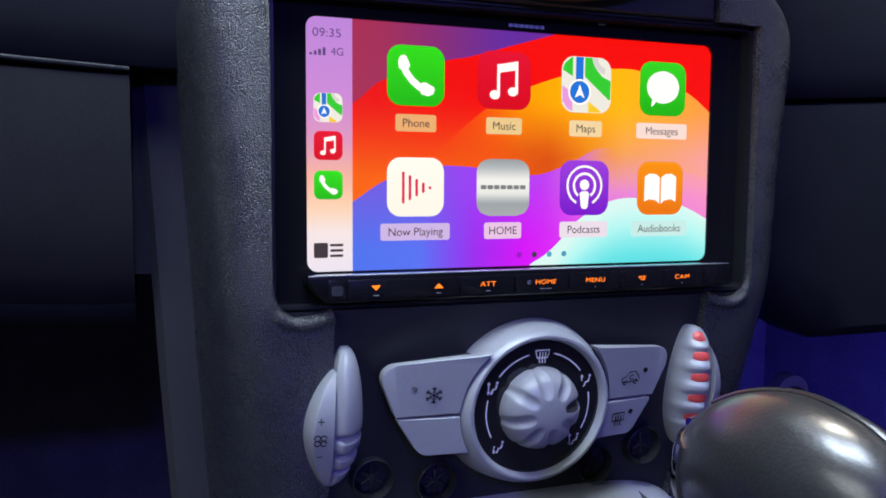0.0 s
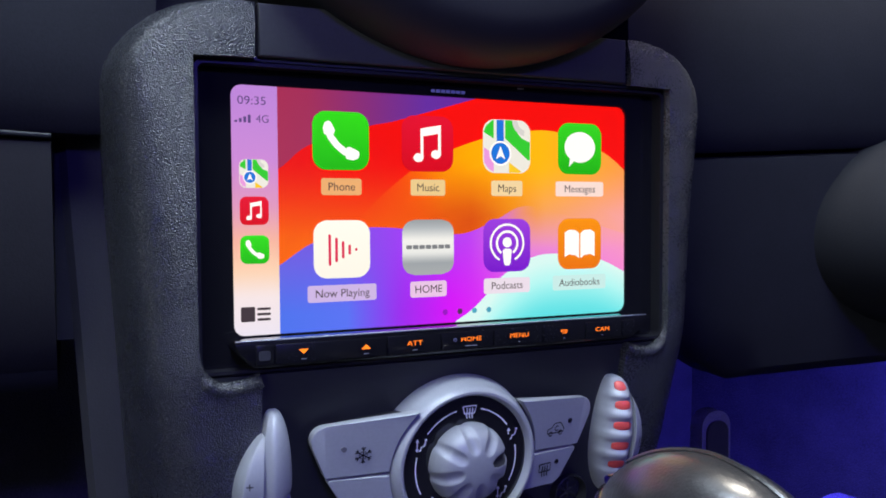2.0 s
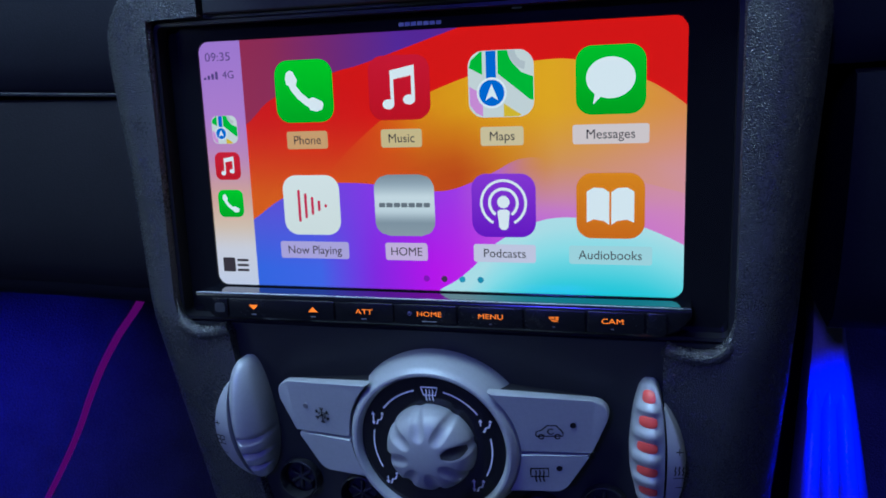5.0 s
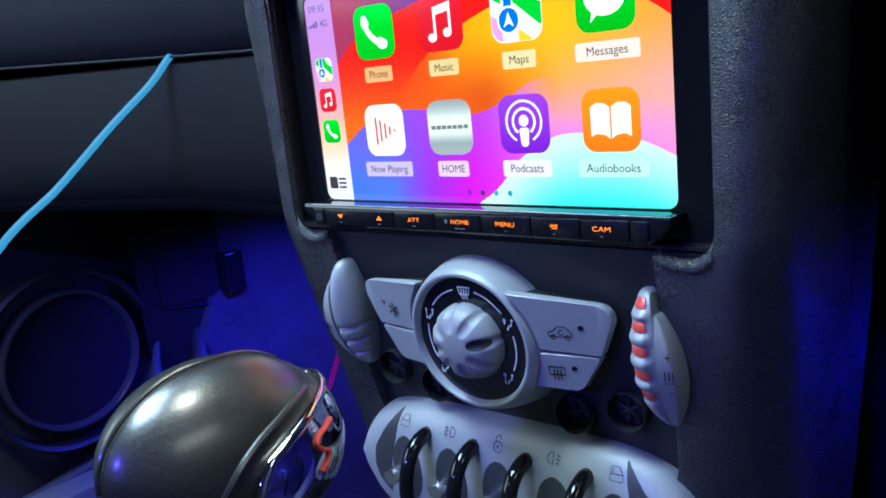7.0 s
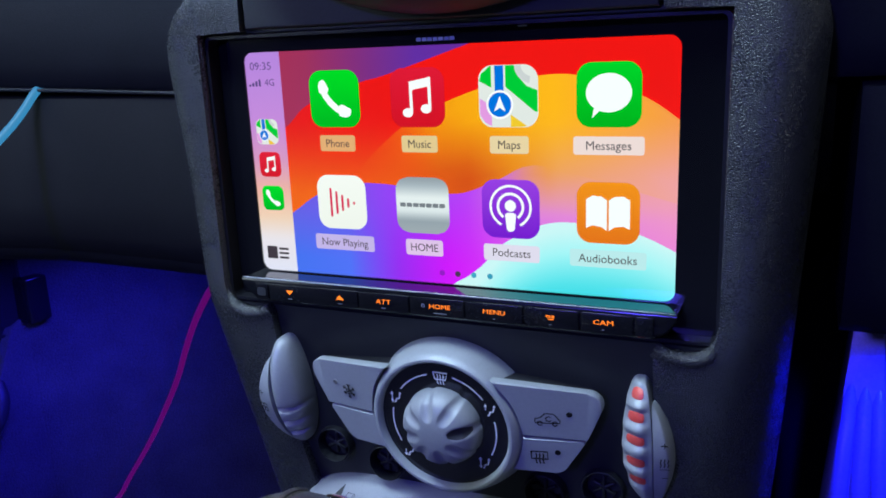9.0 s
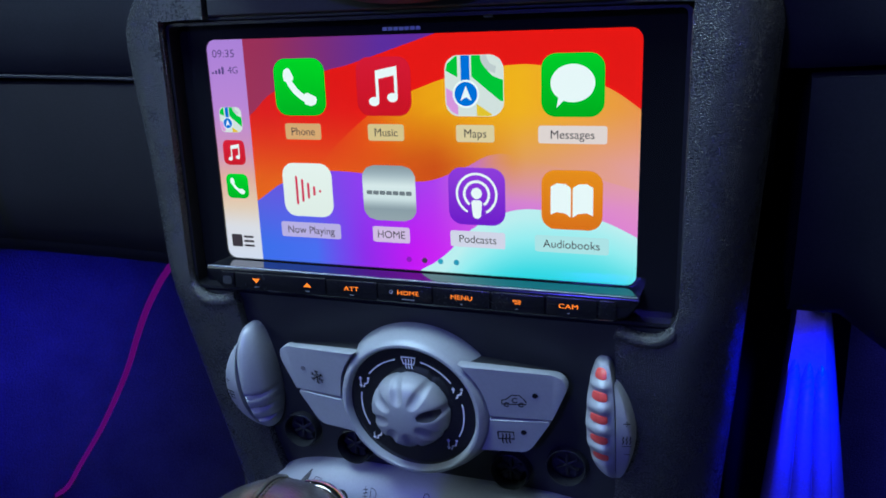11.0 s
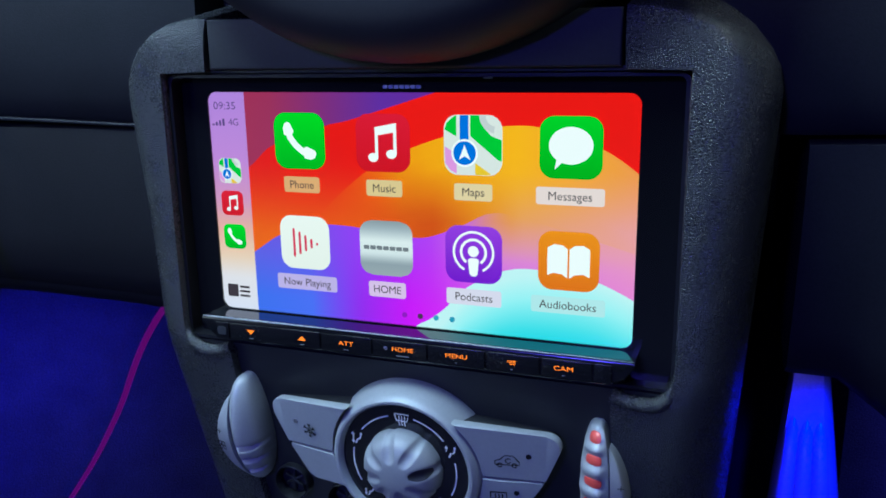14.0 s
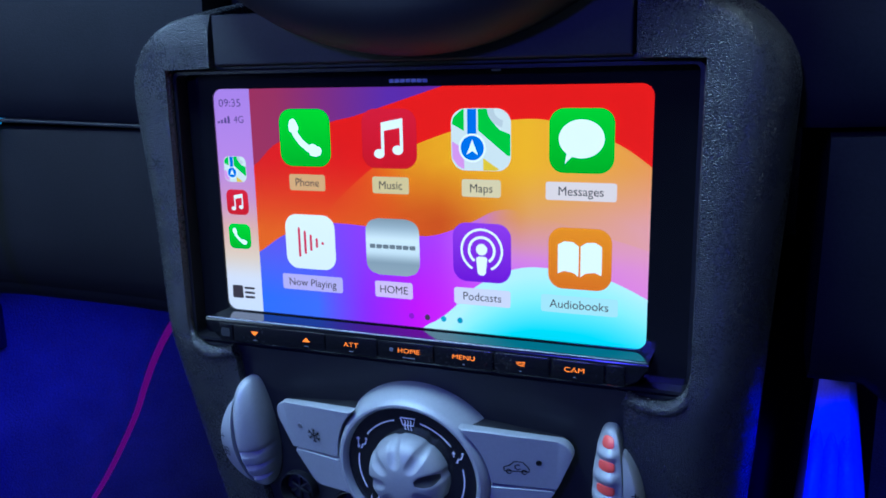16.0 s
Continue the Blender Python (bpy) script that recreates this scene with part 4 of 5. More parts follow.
# ---- black caps under the dial ----
RIM_GREY = material("gloss_black_cap", (0.022, 0.023, 0.025), 0.40, rough_vary=0.06, spec=0.3)
for k, (x, z) in enumerate(((-0.0532, 0.4888), (-0.0303, 0.4850), (0.0322, 0.4844), (0.0530, 0.4896))):
    cap = thing("blanking_cap", (x, 0.0, z), "round black screw cap in the plate", "car fitting", "blanking caps")
    part("rim", lathe([(0.0076, 0.015), (0.0074, 0.0032), (0.0071, 0.0020), (0.0068, 0.0018), (0.0065, 0.0026), (0.0062, 0.0062)], x, z, 40), RIM_GREY, cap)
    lobes = [(x + (0.0048 + 0.0010 * math.cos(6 * q)) * math.cos(q), z + (0.0048 + 0.0010 * math.cos(6 * q)) * math.sin(q)) for q in [2 * math.pi * j / 48 for j in range(48)]]
    bm = bmesh.new()
    for q in range(3):
        c, s = math.cos(radians(30 + 60 * q)), math.sin(radians(30 + 60 * q))
        bm = plate([(x + 0.0044 * c - 0.0006 * s, z + 0.0044 * s + 0.0006 * c), (x - 0.0044 * c - 0.0006 * s, z - 0.0044 * s + 0.0006 * c), (x - 0.0044 * c + 0.0006 * s, z - 0.0044 * s - 0.0006 * c), (x + 0.0044 * c + 0.0006 * s, z + 0.0044 * s - 0.0006 * c)], 0.0044 - 0.0001 * q, 0.011, 0.0005, 2, bm)
    part("spokes", bm, RIM_GREY, cap)
    part("socket", plate(lobes, 0.0058, 0.015, 0.0003, 1), SMOOTH, cap)

# ---- the toggle switch bar ----
bar = thing("switch_bar", (0, 0.0, 0.445), "silver toggle switch bar with black glossy guard loops", "car control")
BAR = [(0.020, 0.0288), (0.0120, 0.0287), (0.0080, 0.0282), (0.0048, 0.0270), (0.0025, 0.0250), (0.0008, 0.0225), (-0.0006, 0.0195), (-0.0016, 0.0150), (-0.0022, 0.0090), (-0.0024, 0.0020), (-0.0020, -0.0140), (0.0000, -0.0240), (0.0060, -0.0280), (0.0180, -0.0285)]
BAR_Z, BAR_HALF = 0.4466, 0.0768


def bar_end(x):
    """How much of its full height the bar keeps at x: its ends are round."""
    return max(0.03, 1 - min(1.0, abs((x - MID) / BAR_HALF)) ** 5.4) ** 0.5


def bar_y(x, z, lift=0.0003):
    """The front of the bar at a place."""
    e = bar_end(x)
    return at(sorted((h, y) for y, h in BAR), (z - BAR_Z) / e) + 0.004 * (1 - e) - lift


rows = []
for i in range(81):
    x = MID + BAR_HALF * math.sin(math.pi / 2 * (-1 + 2 * i / 80))
    rows.append([(x, y + 0.004 * (1 - bar_end(x)), BAR_Z + z * bar_end(x)) for y, z in BAR])
bar_body = part("bar_body", loft(rows), SILVER, bar, "silver painted switch bar")
SYM = (-0.0471, -0.0234, 0.0002, 0.0248, 0.0493)
SLATE = material("dark_grey_recess", (0.045, 0.047, 0.052), 0.5, grain=0.1, size=3000)


def draped(left, right, z0, z1, n=24, m=6):
    """A thin inlay that follows the front of the bar between two edges."""
    rows = []
    for i in range(n + 1):
        z = z0 + (z1 - z0) * i / n
        xs = [left(i / n) + (right(i / n) - left(i / n)) * j / m for j in range(m + 1)]
        rows.append([(x, bar_y(x, z), z) for x in xs] + [(x, bar_y(x, z) + 0.003, z) for x in xs[::-1]])
    return loft(rows)


for x in SYM:
    def oval(q):
        return 0.0078 * max(0.02, 1 - (2 * q - 1) ** 2) ** 0.5
    part("recess", draped(lambda q: x - oval(q), lambda q: x + oval(q), 0.4322, 0.4606), SLATE, bar_body, "dark oval recess")
    part("toggle", tube([(x, -0.001, 0.446), (x, -0.0065, 0.4478), (x, -0.0130, 0.4468)], 0.0030, 14, taper=[0.75, 0.95, 1.1]), CHROME, bar, "chrome toggle lever")
GUARD = material("gloss_black_guard", (0.006, 0.006, 0.008), 0.07, vary=0.1, rough_vary=0.03)
for x in (-0.0355, -0.0115, 0.0129, 0.0380):
    way = smooth_path([(x, 0.003, 0.4630), (x, -0.0028, 0.4640), (x, -0.0100, 0.4606), (x, -0.0148, 0.4521), (x, -0.0158, 0.4421), (x, -0.0128, 0.4321), (x, -0.0055, 0.4271), (x, 0.003, 0.4276)], 6)
    part("guard_loop", tube(way, 0.0030, 16), GUARD, bar, "glossy black guard loop")
OUTWARD = [(0, 0.0515), (0.08, 0.0545), (0.25, 0.0600), (0.50, 0.0663), (0.72, 0.0678), (0.88, 0.0655), (1, 0.0600)]
INWARD = [(0, 0.0510), (0.10, 0.0520), (0.35, 0.0540), (0.65, 0.0572), (1, 0.0590)]
for s in (-1, 1):
    part("end_scallop", draped(lambda q: MID + s * at(OUTWARD, q), lambda q: MID + s * at(INWARD, q), 0.4712, 0.4330), SLATE, bar_body, "dark grey end scallop")
ZT = 0.4672


def door_glass(cx, f):
    """A car door with its window."""
    s = 0.0052
    bm = stroke([(cx + f * s * a, ZT + s * b) for a, b in ((-0.46, -0.44), (-0.46, -0.02), (-0.10, 0.42), (0.44, 0.42), (0.44, -0.44), (-0.46, -0.44))], 0.00024, 0)
    stroke([(cx - f * 0.46 * s, ZT - 0.02 * s), (cx + f * 0.44 * s, ZT - 0.02 * s)], 0.00024, 0, bm)
    return stroke([(cx + f * 0.28 * s, ZT + 0.02 * s), (cx + f * 0.28 * s, ZT + 0.36 * s)], 0.00020, 0, bm)


def padlock(cx):
    """An open padlock."""
    bm = band(cx, ZT - 0.0009, 0.00185, 0.00212, 0, 0, 360, 28)
    stroke([(cx - 0.0013, ZT + 0.0008), (cx - 0.0013, ZT + 0.0022), (cx - 0.0008, ZT + 0.0030), (cx + 0.0002, ZT + 0.0031), (cx + 0.0008, ZT + 0.0025), (cx + 0.0009, ZT + 0.0019)], 0.00026, 0, bm)
    return stroke([(cx, ZT - 0.0003), (cx, ZT - 0.0014)], 0.0005, 0, bm)


def fog_lamp(cx, f):
    """A lamp and its three beams, crossed by a wave."""
    bm = stroke([(cx + f * (0.0004 + 0.0024 * math.cos(radians(a))), ZT + 0.0020 * math.sin(radians(a))) for a in range(-90, 91, 15)] + [(cx + f * 0.0004, ZT - 0.0020)], 0.00026, 0)
    for j in (-0.0012, 0.0, 0.0012):
        stroke([(cx - f * 0.0008, ZT + j + 0.0002), (cx - f * 0.0028, ZT + j - 0.0002)], 0.00024, 0, bm)
    return stroke([(cx - f * (0.0018 + 0.0003 * math.sin(q * 1.3)), ZT + 0.0022 - 0.00044 * q) for q in range(11)], 0.00022, 0, bm)


for bm in (door_glass(SYM[0], 1), fog_lamp(SYM[1], 1), padlock(SYM[2]), fog_lamp(SYM[3], -1), door_glass(SYM[4], -1)):
    bmesh.ops.subdivide_edges(bm, edges=[e for e in bm.edges if e.calc_length() > 0.0006], cuts=4)
    for v in bm.verts:
        v.co.y = bar_y(v.co.x, v.co.z, 0.00022)
    part("printed_symbol", bm, SYMBOL_DARK, bar_body, smooth=False, fix=False)

# ---- dash, gauge and cabin ----
def dash_y(x):
    """How far the dash stands from the seats: it comes nearer towards the doors."""
    u = abs(x) - 0.15
    return 0.030 - 0.105 * (u + math.sqrt(u * u + 0.0012))


def sweep(profile, x0, x1, n=24, back=0.30):
    rows = []
    for i in range(n + 1):
        x = x0 + (x1 - x0) * i / n
        y0, rise = dash_y(x), 0.045 * max(0.0, abs(x) - 0.13)
        rows.append([(x, y0 + y, z + rise) for y, z in profile])
    return loft(rows)


SEAM_HIGHLIGHT = material("seam_highlight_grey", (0.034, 0.035, 0.040), 0.5, spec=0.2)
UPPER = [(0.006, 0.6249), (0.0012, 0.6253), (-0.0008, 0.6272), (-0.004, 0.636), (-0.007, 0.650), (-0.006, 0.68), (0.002, 0.71), (0.022, 0.735), (0.06, 0.755), (0.16, 0.775), (0.40, 0.78), (0.40, 0.60), (0.03, 0.6255)]
LOWER = [(0.006, 0.6236), (0.001, 0.6222), (0.000, 0.610), (0.002, 0.57), (0.006, 0.535), (0.012, 0.515), (0.020, 0.509), (0.04, 0.507), (0.20, 0.52), (0.20, 0.6225)]
for side, nm, lab in ((-1, "dash_upper_passenger", "soft dark grey upper dash pad"), (1, "dash_upper_driver", "soft dark grey upper dash pad")):
    single(nm, sweep(UPPER, side * 0.095, side * 0.80), DASH, lab, "dashboard", "structure")
single("dash_upper_centre", loft([[(x, 0.03 + y, z) for y, z in ((0.02, 0.64), (0.012, 0.66), (0.01, 0.70), (0.022, 0.735), (0.06, 0.755), (0.16, 0.775), (0.40, 0.78), (0.40, 0.60))] for x in (-0.0948, 0.0948)]), DASH, "soft dark grey dash behind the gauge", "dashboard", "structure")


def glove_lid(profile):
    """The lid of the glove box; its foot rises a little away from the console."""
    rows = []
    for i in range(81):
        x = 0.1272 + 0.6728 * (i / 80) ** 1.8
        lift = 0.034 + 0.006 * min(1.0, max(0.0, (x - 0.14) / 0.08))
        y0, rise = dash_y(x), 0.018 * max(0.0, x - 0.13)
        rows.append([(-x, y0 + y, z + rise * min(1.0, max(0.0, (z - 0.5) / 0.12)) + lift * max(0.0, min(1.0, (0.58 - z) / 0.07))) for y, z in profile])
    return loft(rows)


def knee():
    """The panel under the dash on the driver's side; its foot hangs lower away from the console."""
    rows = []
    for i in range(41):
        x = 0.124 + 0.676 * i / 40
        drop = min(1.0, max(0.0, (x - 0.139) / 0.035))
        y0, rise, low = dash_y(x), 0.045 * max(0.0, abs(x) - 0.13), 0.024 * drop * drop * (3 - 2 * drop)
        prof = [(0.006, 0.6236), (0.001, 0.6222), (0.000, 0.612), (0.003, 0.588 - low * 0.3), (0.009, 0.560 - low * 0.7), (0.016, 0.5435 - low), (0.025, 0.5375 - low), (0.05, 0.5390 - low), (0.20, 0.56), (0.20, 0.6225)]
        rows.append([(x, y0 + y, z + rise) for y, z in prof])
    return loft(rows)


for side, nm, lab in ((-1, "glove_box_lid", "closed dark plastic glove box lid"), (1, "knee_panel", "dark plastic knee panel")):
    if side > 0:
        single(nm, knee(), DASH, lab, "dashboard", "structure")
        continue
    box_root = thing("glove_box", (-0.46, 0.15, 0.507), lab, "glove box")
    part("lid", glove_lid(LOWER), LID, box_root, "flat dark grey lid")
    part("lower_lip", glove_lid([(0.0115, 0.5155), (0.0130, 0.5105), (0.0200, 0.5045), (0.0420, 0.5020), (0.0420, 0.5068), (0.0200, 0.5088)]), DASH, box_root, "rounded lower lip")
    strip = loft([[(side * (at(OUTER, z) + 0.0005 + x), y, z) for x, y in ((-0.006, 0.062), (-0.004, 0.047), (-0.002, 0.043), (0.009, 0.043), (0.0115, 0.046), (0.0115, 0.062))] for z in (0.36, 0.40, 0.45, 0.4875, 0.52, 0.55, 0.60, 0.625)])
    single("dash_side_trim", strip, material("grey_side_trim", (0.034, 0.034, 0.036), 0.7, grain=0.1, size=1500, spec=0.2), "narrow dark trim strip beside the console", "trim", "structure")
    single("dash_inner_panel", box(min(side * 0.10, side * 0.175), max(side * 0.10, side * 0.175), 0.046, 0.10, 0.556, 0.66), DASH, "dark panel behind the console flank", "dashboard", "structure")

# added strip, paler than the dash: stands in for the highlight on the seam's edge
single("seam_highlight_strip", sweep([(0.0006, 0.6234), (-0.0002, 0.6238), (-0.0004, 0.6244), (0.0000, 0.6250), (0.005, 0.6251), (0.005, 0.6234)], -0.1272, -0.80), SEAM_HIGHLIGHT, "thin grey strip added as the highlight along the dash seam", "trim", "structure")

gauge = thing("round_gauge", (0.005, 0.012, 0.747), "large round black central gauge above the display", "car gauge")
part("housing", lathe([(0.092, 0.06), (0.0970, 0.015), (0.0985, -0.006), (0.0980, -0.016), (0.0955, -0.0245), (0.0910, -0.0300), (0.0850, -0.0325), (0.0790, -0.0325)], 0.005, 0.747, 96), material("matte_black_ring", (0.024, 0.024, 0.027), 0.6, spec=0.2), gauge, "matte black round housing")
part("dial_glass", lathe([(0.0795, -0.0318), (0.070, -0.0340), (0.05, -0.0360), (0.025, -0.0372), (0.0, -0.0375)], 0.005, 0.747, 64), material("dark_dial_glass", (0.016, 0.016, 0.017), 0.24, spec=0.45), gauge, "dark unlit domed dial glass")

# floor, footwells and the shell of the cabin
single("floor", box(-0.78, 0.78, -1.5, 0.75, -0.03, 0.06), CARPET, "dark carpeted car floor", "floor", "structure")
single("firewall", box(-0.78, 0.78, 0.52, 0.60, 0.0, 0.72), CARPET, "dark carpeted firewall", "wall", "structure")
single("centre_tunnel", loft([[(-0.13, y, 0.03), (-0.105, y, z * 0.8), (-0.085, y, z), (0.085, y, z), (0.105, y, z * 0.8), (0.13, y, 0.03)] for y, z in ((0.56, 0.36), (0.10, 0.36), (-0.02, 0.355), (-0.10, 0.34), (-0.30, 0.30), (-1.3, 0.28))]), TRIM, "dark plastic centre tunnel", "car console", "structure")
single("footwell_side", loft([[(-0.105, y, 0.05), (-0.105, y, 0.50), (-0.09, y, 0.50), (-0.09, y, 0.05)] for y in (0.10, 0.56)]), CARPET, "carpeted side of the passenger footwell", "wall", "structure")
# bulges out, coloured near-black: stands in for the shade beside the footrest
single("footwell_side_driver", loft([[(x, y, 0.05), (x, y, 0.46), (x - 0.02, y, 0.50), (0.09, y, 0.50), (0.09, y, 0.05)] for x, y in ((0.107, 0.10), (0.122, 0.20), (0.150, 0.32), (0.190, 0.45), (0.225, 0.56))]), material("near_black_shade", (0.004, 0.004, 0.005), 0.9, grain=0.3, size=900, spec=0.02), "side of the driver footwell, near-black in place of its shade", "wall", "structure")
DOOR = material("door_panel_plastic", (0.060, 0.060, 0.066), 0.5, grain=0.25, size=900)
for side, nm in ((-1, "door_passenger"), (1, "door_driver")):
    rows = [[(side * x, y, z) for x, z in ((0.80, 0.0), (0.735, 0.02), (0.72, 0.18), (0.715, 0.42), (0.735, 0.50), (0.72, 0.60), (0.74, 0.80), (0.72, 1.22), (0.80, 1.22))] for y in (0.75, 0.20, -0.5, -1.5)]
    single(nm, loft(rows), DOOR, "dark plastic door trim panel", "car door", "structure")
single("roof", box(-0.80, 0.80, -1.5, 0.75, 1.20, 1.24), LINER, "grey cloth roof liner", "ceiling", "structure")
single("cabin_back", box(-0.80, 0.80, -1.56, -1.5, 0.0, 1.24), TRIM, "dark rear of the cabin", "wall", "structure")
single("windscreen_blank", box(-0.80, 0.80, 0.75, 0.79, 0.0, 1.24), GAP, "dark night behind the windscreen", "wall", "structure")
for x, y, w, d in ((-0.15, -0.21, 0.20, 0.18), (0.11, 0.00, 0.20, 0.13)):
    roof_lamp = thing("roof_lamp", (x, y, 1.20), "lit white roof lamp", "lamp", "roof lamps")
    part("lamp_body", box(x - w / 2, x + w / 2, y - d / 2, y + d / 2, 1.165, 1.20, 0.006), TRIM, roof_lamp)
    part("lamp_lens", box(x - w / 2 + 0.02, x + w / 2 - 0.02, y - d / 2 + 0.02, y + d / 2 - 0.02, 1.150, 1.166, 0.004), LAMP_GLASS, roof_lamp)

# door loudspeaker and the trim round the passenger footwell
speaker = thing("door_speaker", (-0.70, 0.16, 0.335), "round dark door loudspeaker with a ring rim", "loudspeaker")


def facing_x(bm, x):
    """Turns a round thing made along y so that it faces the cabin from the door at x."""
    for v in bm.verts:
        v.co = Vector((x - v.co.y, v.co.x, v.co.z))
    return bm


def drawn_in(bm):
    """Narrows the passenger footwell towards the firewall."""
    for v in bm.verts:
        k = 1 / (1 + 0.36 * max(-0.2, v.co.y))
        v.co = Vector((v.co.x * k, 0.94 * v.co.y * k, 0.6 + (v.co.z - 0.6) * k))
    return bm


SATIN = material("satin_grey_ring", (0.06, 0.06, 0.066), 0.16)
part("rim", drawn_in(facing_x(lathe([(0.079, 0.020), (0.079, -0.003), (0.0775, -0.006), (0.0750, -0.006), (0.0725, -0.002), (0.072, 0.004)], 0.16, 0.335, 64), -0.700)), SATIN, speaker, "satin grey rim")
part("grille", drawn_in(facing_x(lathe([(0.0725, 0.003), (0.04, 0.002), (0, 0.001)], 0.16, 0.335, 48), -0.700)), GRILLE, speaker, "black grille")
part("outer_ring", drawn_in(facing_x(lathe([(0.104, 0.020), (0.104, -0.001), (0.100, -0.004), (0.096, -0.001), (0.094, 0.020)], 0.16, 0.335, 64), -0.700)), TRIM, speaker, "dark outer ring")
KICK = material("dark_grey_kick_plastic", (0.009, 0.009, 0.010), 0.6, grain=0.2, size=1500, spec=0.15)
kick = thing("fuse_cover", (-0.70, 0.33, 0.40), "dark plastic cover on the footwell side", "car fitting")
part("cover", drawn_in(loft([[(x, y, z) for x, y in ((-0.700, 0.272), (-0.688, 0.272), (-0.668, 0.340), (-0.668, 0.346), (-0.700, 0.346))] for z in (0.362, 0.366, 0.428, 0.432)])), KICK, kick, "dark grey cover")
part("rail", drawn_in(tube([(-0.6835, 0.286, 0.4335), (-0.672, 0.326, 0.4300)], 0.0020, 8)), KICK, kick, "narrow raised rail")
part("lower_rail", drawn_in(tube([(-0.6865, 0.280, 0.3600), (-0.667, 0.345, 0.3500)], 0.0018, 8)), KICK, kick, "narrow raised rail")
part("latch", drawn_in(box(-0.690, -0.647, 0.344, 0.372, 0.362, 0.414, 0.003)), BEZEL, kick, "dark latch")
single("kick_trim", drawn_in(loft([[(x, y, z) for x, y in ((-0.74, 0.250), (-0.697, 0.250), (-0.671, 0.346), (-0.669, 0.352), (-0.74, 0.352))] for z in (0.06, 0.20, 0.452, 0.458)])), KICK, "dark grey plastic trim at the side of the footwell", "trim", "structure")
PILLAR = material("grey_pillar_trim", (0.045, 0.045, 0.048), 0.55, grain=0.3, size=900)
KICK_CARPET = material("dark_kick_carpet", (0.060, 0.060, 0.066), 0.9, grain=1.0, size=700, vary=0.35, large=25, spec=0.1)
SILL = [(-0.5, 0.175), (0.02, 0.180), (0.17, 0.200), (0.236, 0.232), (0.289, 0.274), (0.318, 0.334), (0.330, 0.360), (0.352, 0.372)]
way = smooth_path([(-0.705, 0.322, 0.342), (-0.678, 0.308, 0.312)] + [(-0.660, y, z) for y, z in SILL[4::-1]], 8)
single("sill_trim", drawn_in(tube(way, 0.013, 18, taper=[min(1.0, 0.2 + k / 16) for k in range(len(way))])), material("grey_sill_edge", (0.020, 0.020, 0.022), 0.5, spec=0.25), "curved grey trim along the door opening", "trim", "structure")
single("sill_carpet", drawn_in(loft([[(-0.74, y, -0.10), (-0.6645, y, -0.10), (-0.6645, y, at(SILL, y)), (-0.74, y, at(SILL, y))] for y in (0.358, 0.34, 0.33, 0.318, 0.30, 0.289, 0.26, 0.236, 0.20, 0.17, 0.10, 0.02, -0.5)])), KICK_CARPET, "dark carpet below the door opening", "wall", "structure")
way = smooth_path([(-0.710, 0.276, 0.350), (-0.690, 0.254, 0.306), (-0.671, 0.231, 0.271), (-0.670, 0.183, 0.239), (-0.670, 0.08, 0.216), (-0.670, -0.5, 0.21)], 8)
single("door_seal", drawn_in(tube(way, 0.007, 14, taper=[min(1.0, 0.2 + k / 16) for k in range(len(way))])), material("grey_rubber_seal", (0.060, 0.060, 0.066), 0.6, spec=0.2), "dark rubber door seal", "trim", "structure")
single("kick_panel", drawn_in(loft([[(-0.75, y, -0.10), (x, y, -0.10), (x, y, 0.58), (-0.75, y, 0.58)] for x, y in ((-0.664, 0.352), (-0.655, 0.40), (-0.638, 0.44), (-0.608, 0.48), (-0.568, 0.515), (-0.510, 0.545), (-0.44, 0.562))])), KICK_CARPET, "carpeted side of the footwell", "wall", "structure")

single("kick_panel_driver", loft([[(x, 0.20, z) for x, z in ((0.75, 0.05), (0.664, 0.05), (0.664, 0.58), (0.75, 0.58))], [(x, 0.56, z) for x, z in ((0.75, 0.05), (0.56, 0.05), (0.56, 0.58), (0.75, 0.58))]]), CARPET, "carpeted side of the driver footwell", "wall", "structure")

single("sill_plate", box(-0.612, -0.572, -0.40, 0.150, 0.215, 0.250, 0.006), material("grey_sill_plastic", (0.16, 0.16, 0.18), 0.6, spec=0.1), "smooth grey plastic door sill", "trim", "structure")

# wires
single("light_wire", tube(smooth_path([(-0.2035, 0.0240, 0.6298), (-0.2030, 0.0180, 0.6268), (-0.2045, 0.0060, 0.6145), (-0.2065, -0.018, 0.5960), (-0.2085, -0.048, 0.5712), (-0.2080, -0.080, 0.5490), (-0.215, -0.12, 0.50), (-0.24, -0.14, 0.40), (-0.28, -0.12, 0.20), (-0.30, -0.10, 0.0655)], 10), 0.0018, 10), CABLE, "pale blue glowing wire hanging from the dash seam", "wire")
single("magenta_wire", tube(smooth_path([(-0.200, 0.150, 0.545), (-0.232, 0.165, 0.505), (-0.268, 0.187, 0.475), (-0.303, 0.210, 0.443), (-0.339, 0.236, 0.407), (-0.372, 0.26, 0.372), (-0.398, 0.27, 0.338), (-0.445, 0.29, 0.284), (-0.500, 0.31, 0.225), (-0.547, 0.33, 0.178), (-0.62, 0.35, 0.126), (-0.66, 0.37, 0.066)], 8), 0.0024, 8), MAGENTA, "magenta glowing wire in the passenger footwell", "wire")

# driver's footrest and pedals
rest = thing("footrest", (0.142, 0.15, 0.06), "glossy ribbed footrest in the driver footwell, lit blue", "car pedal")


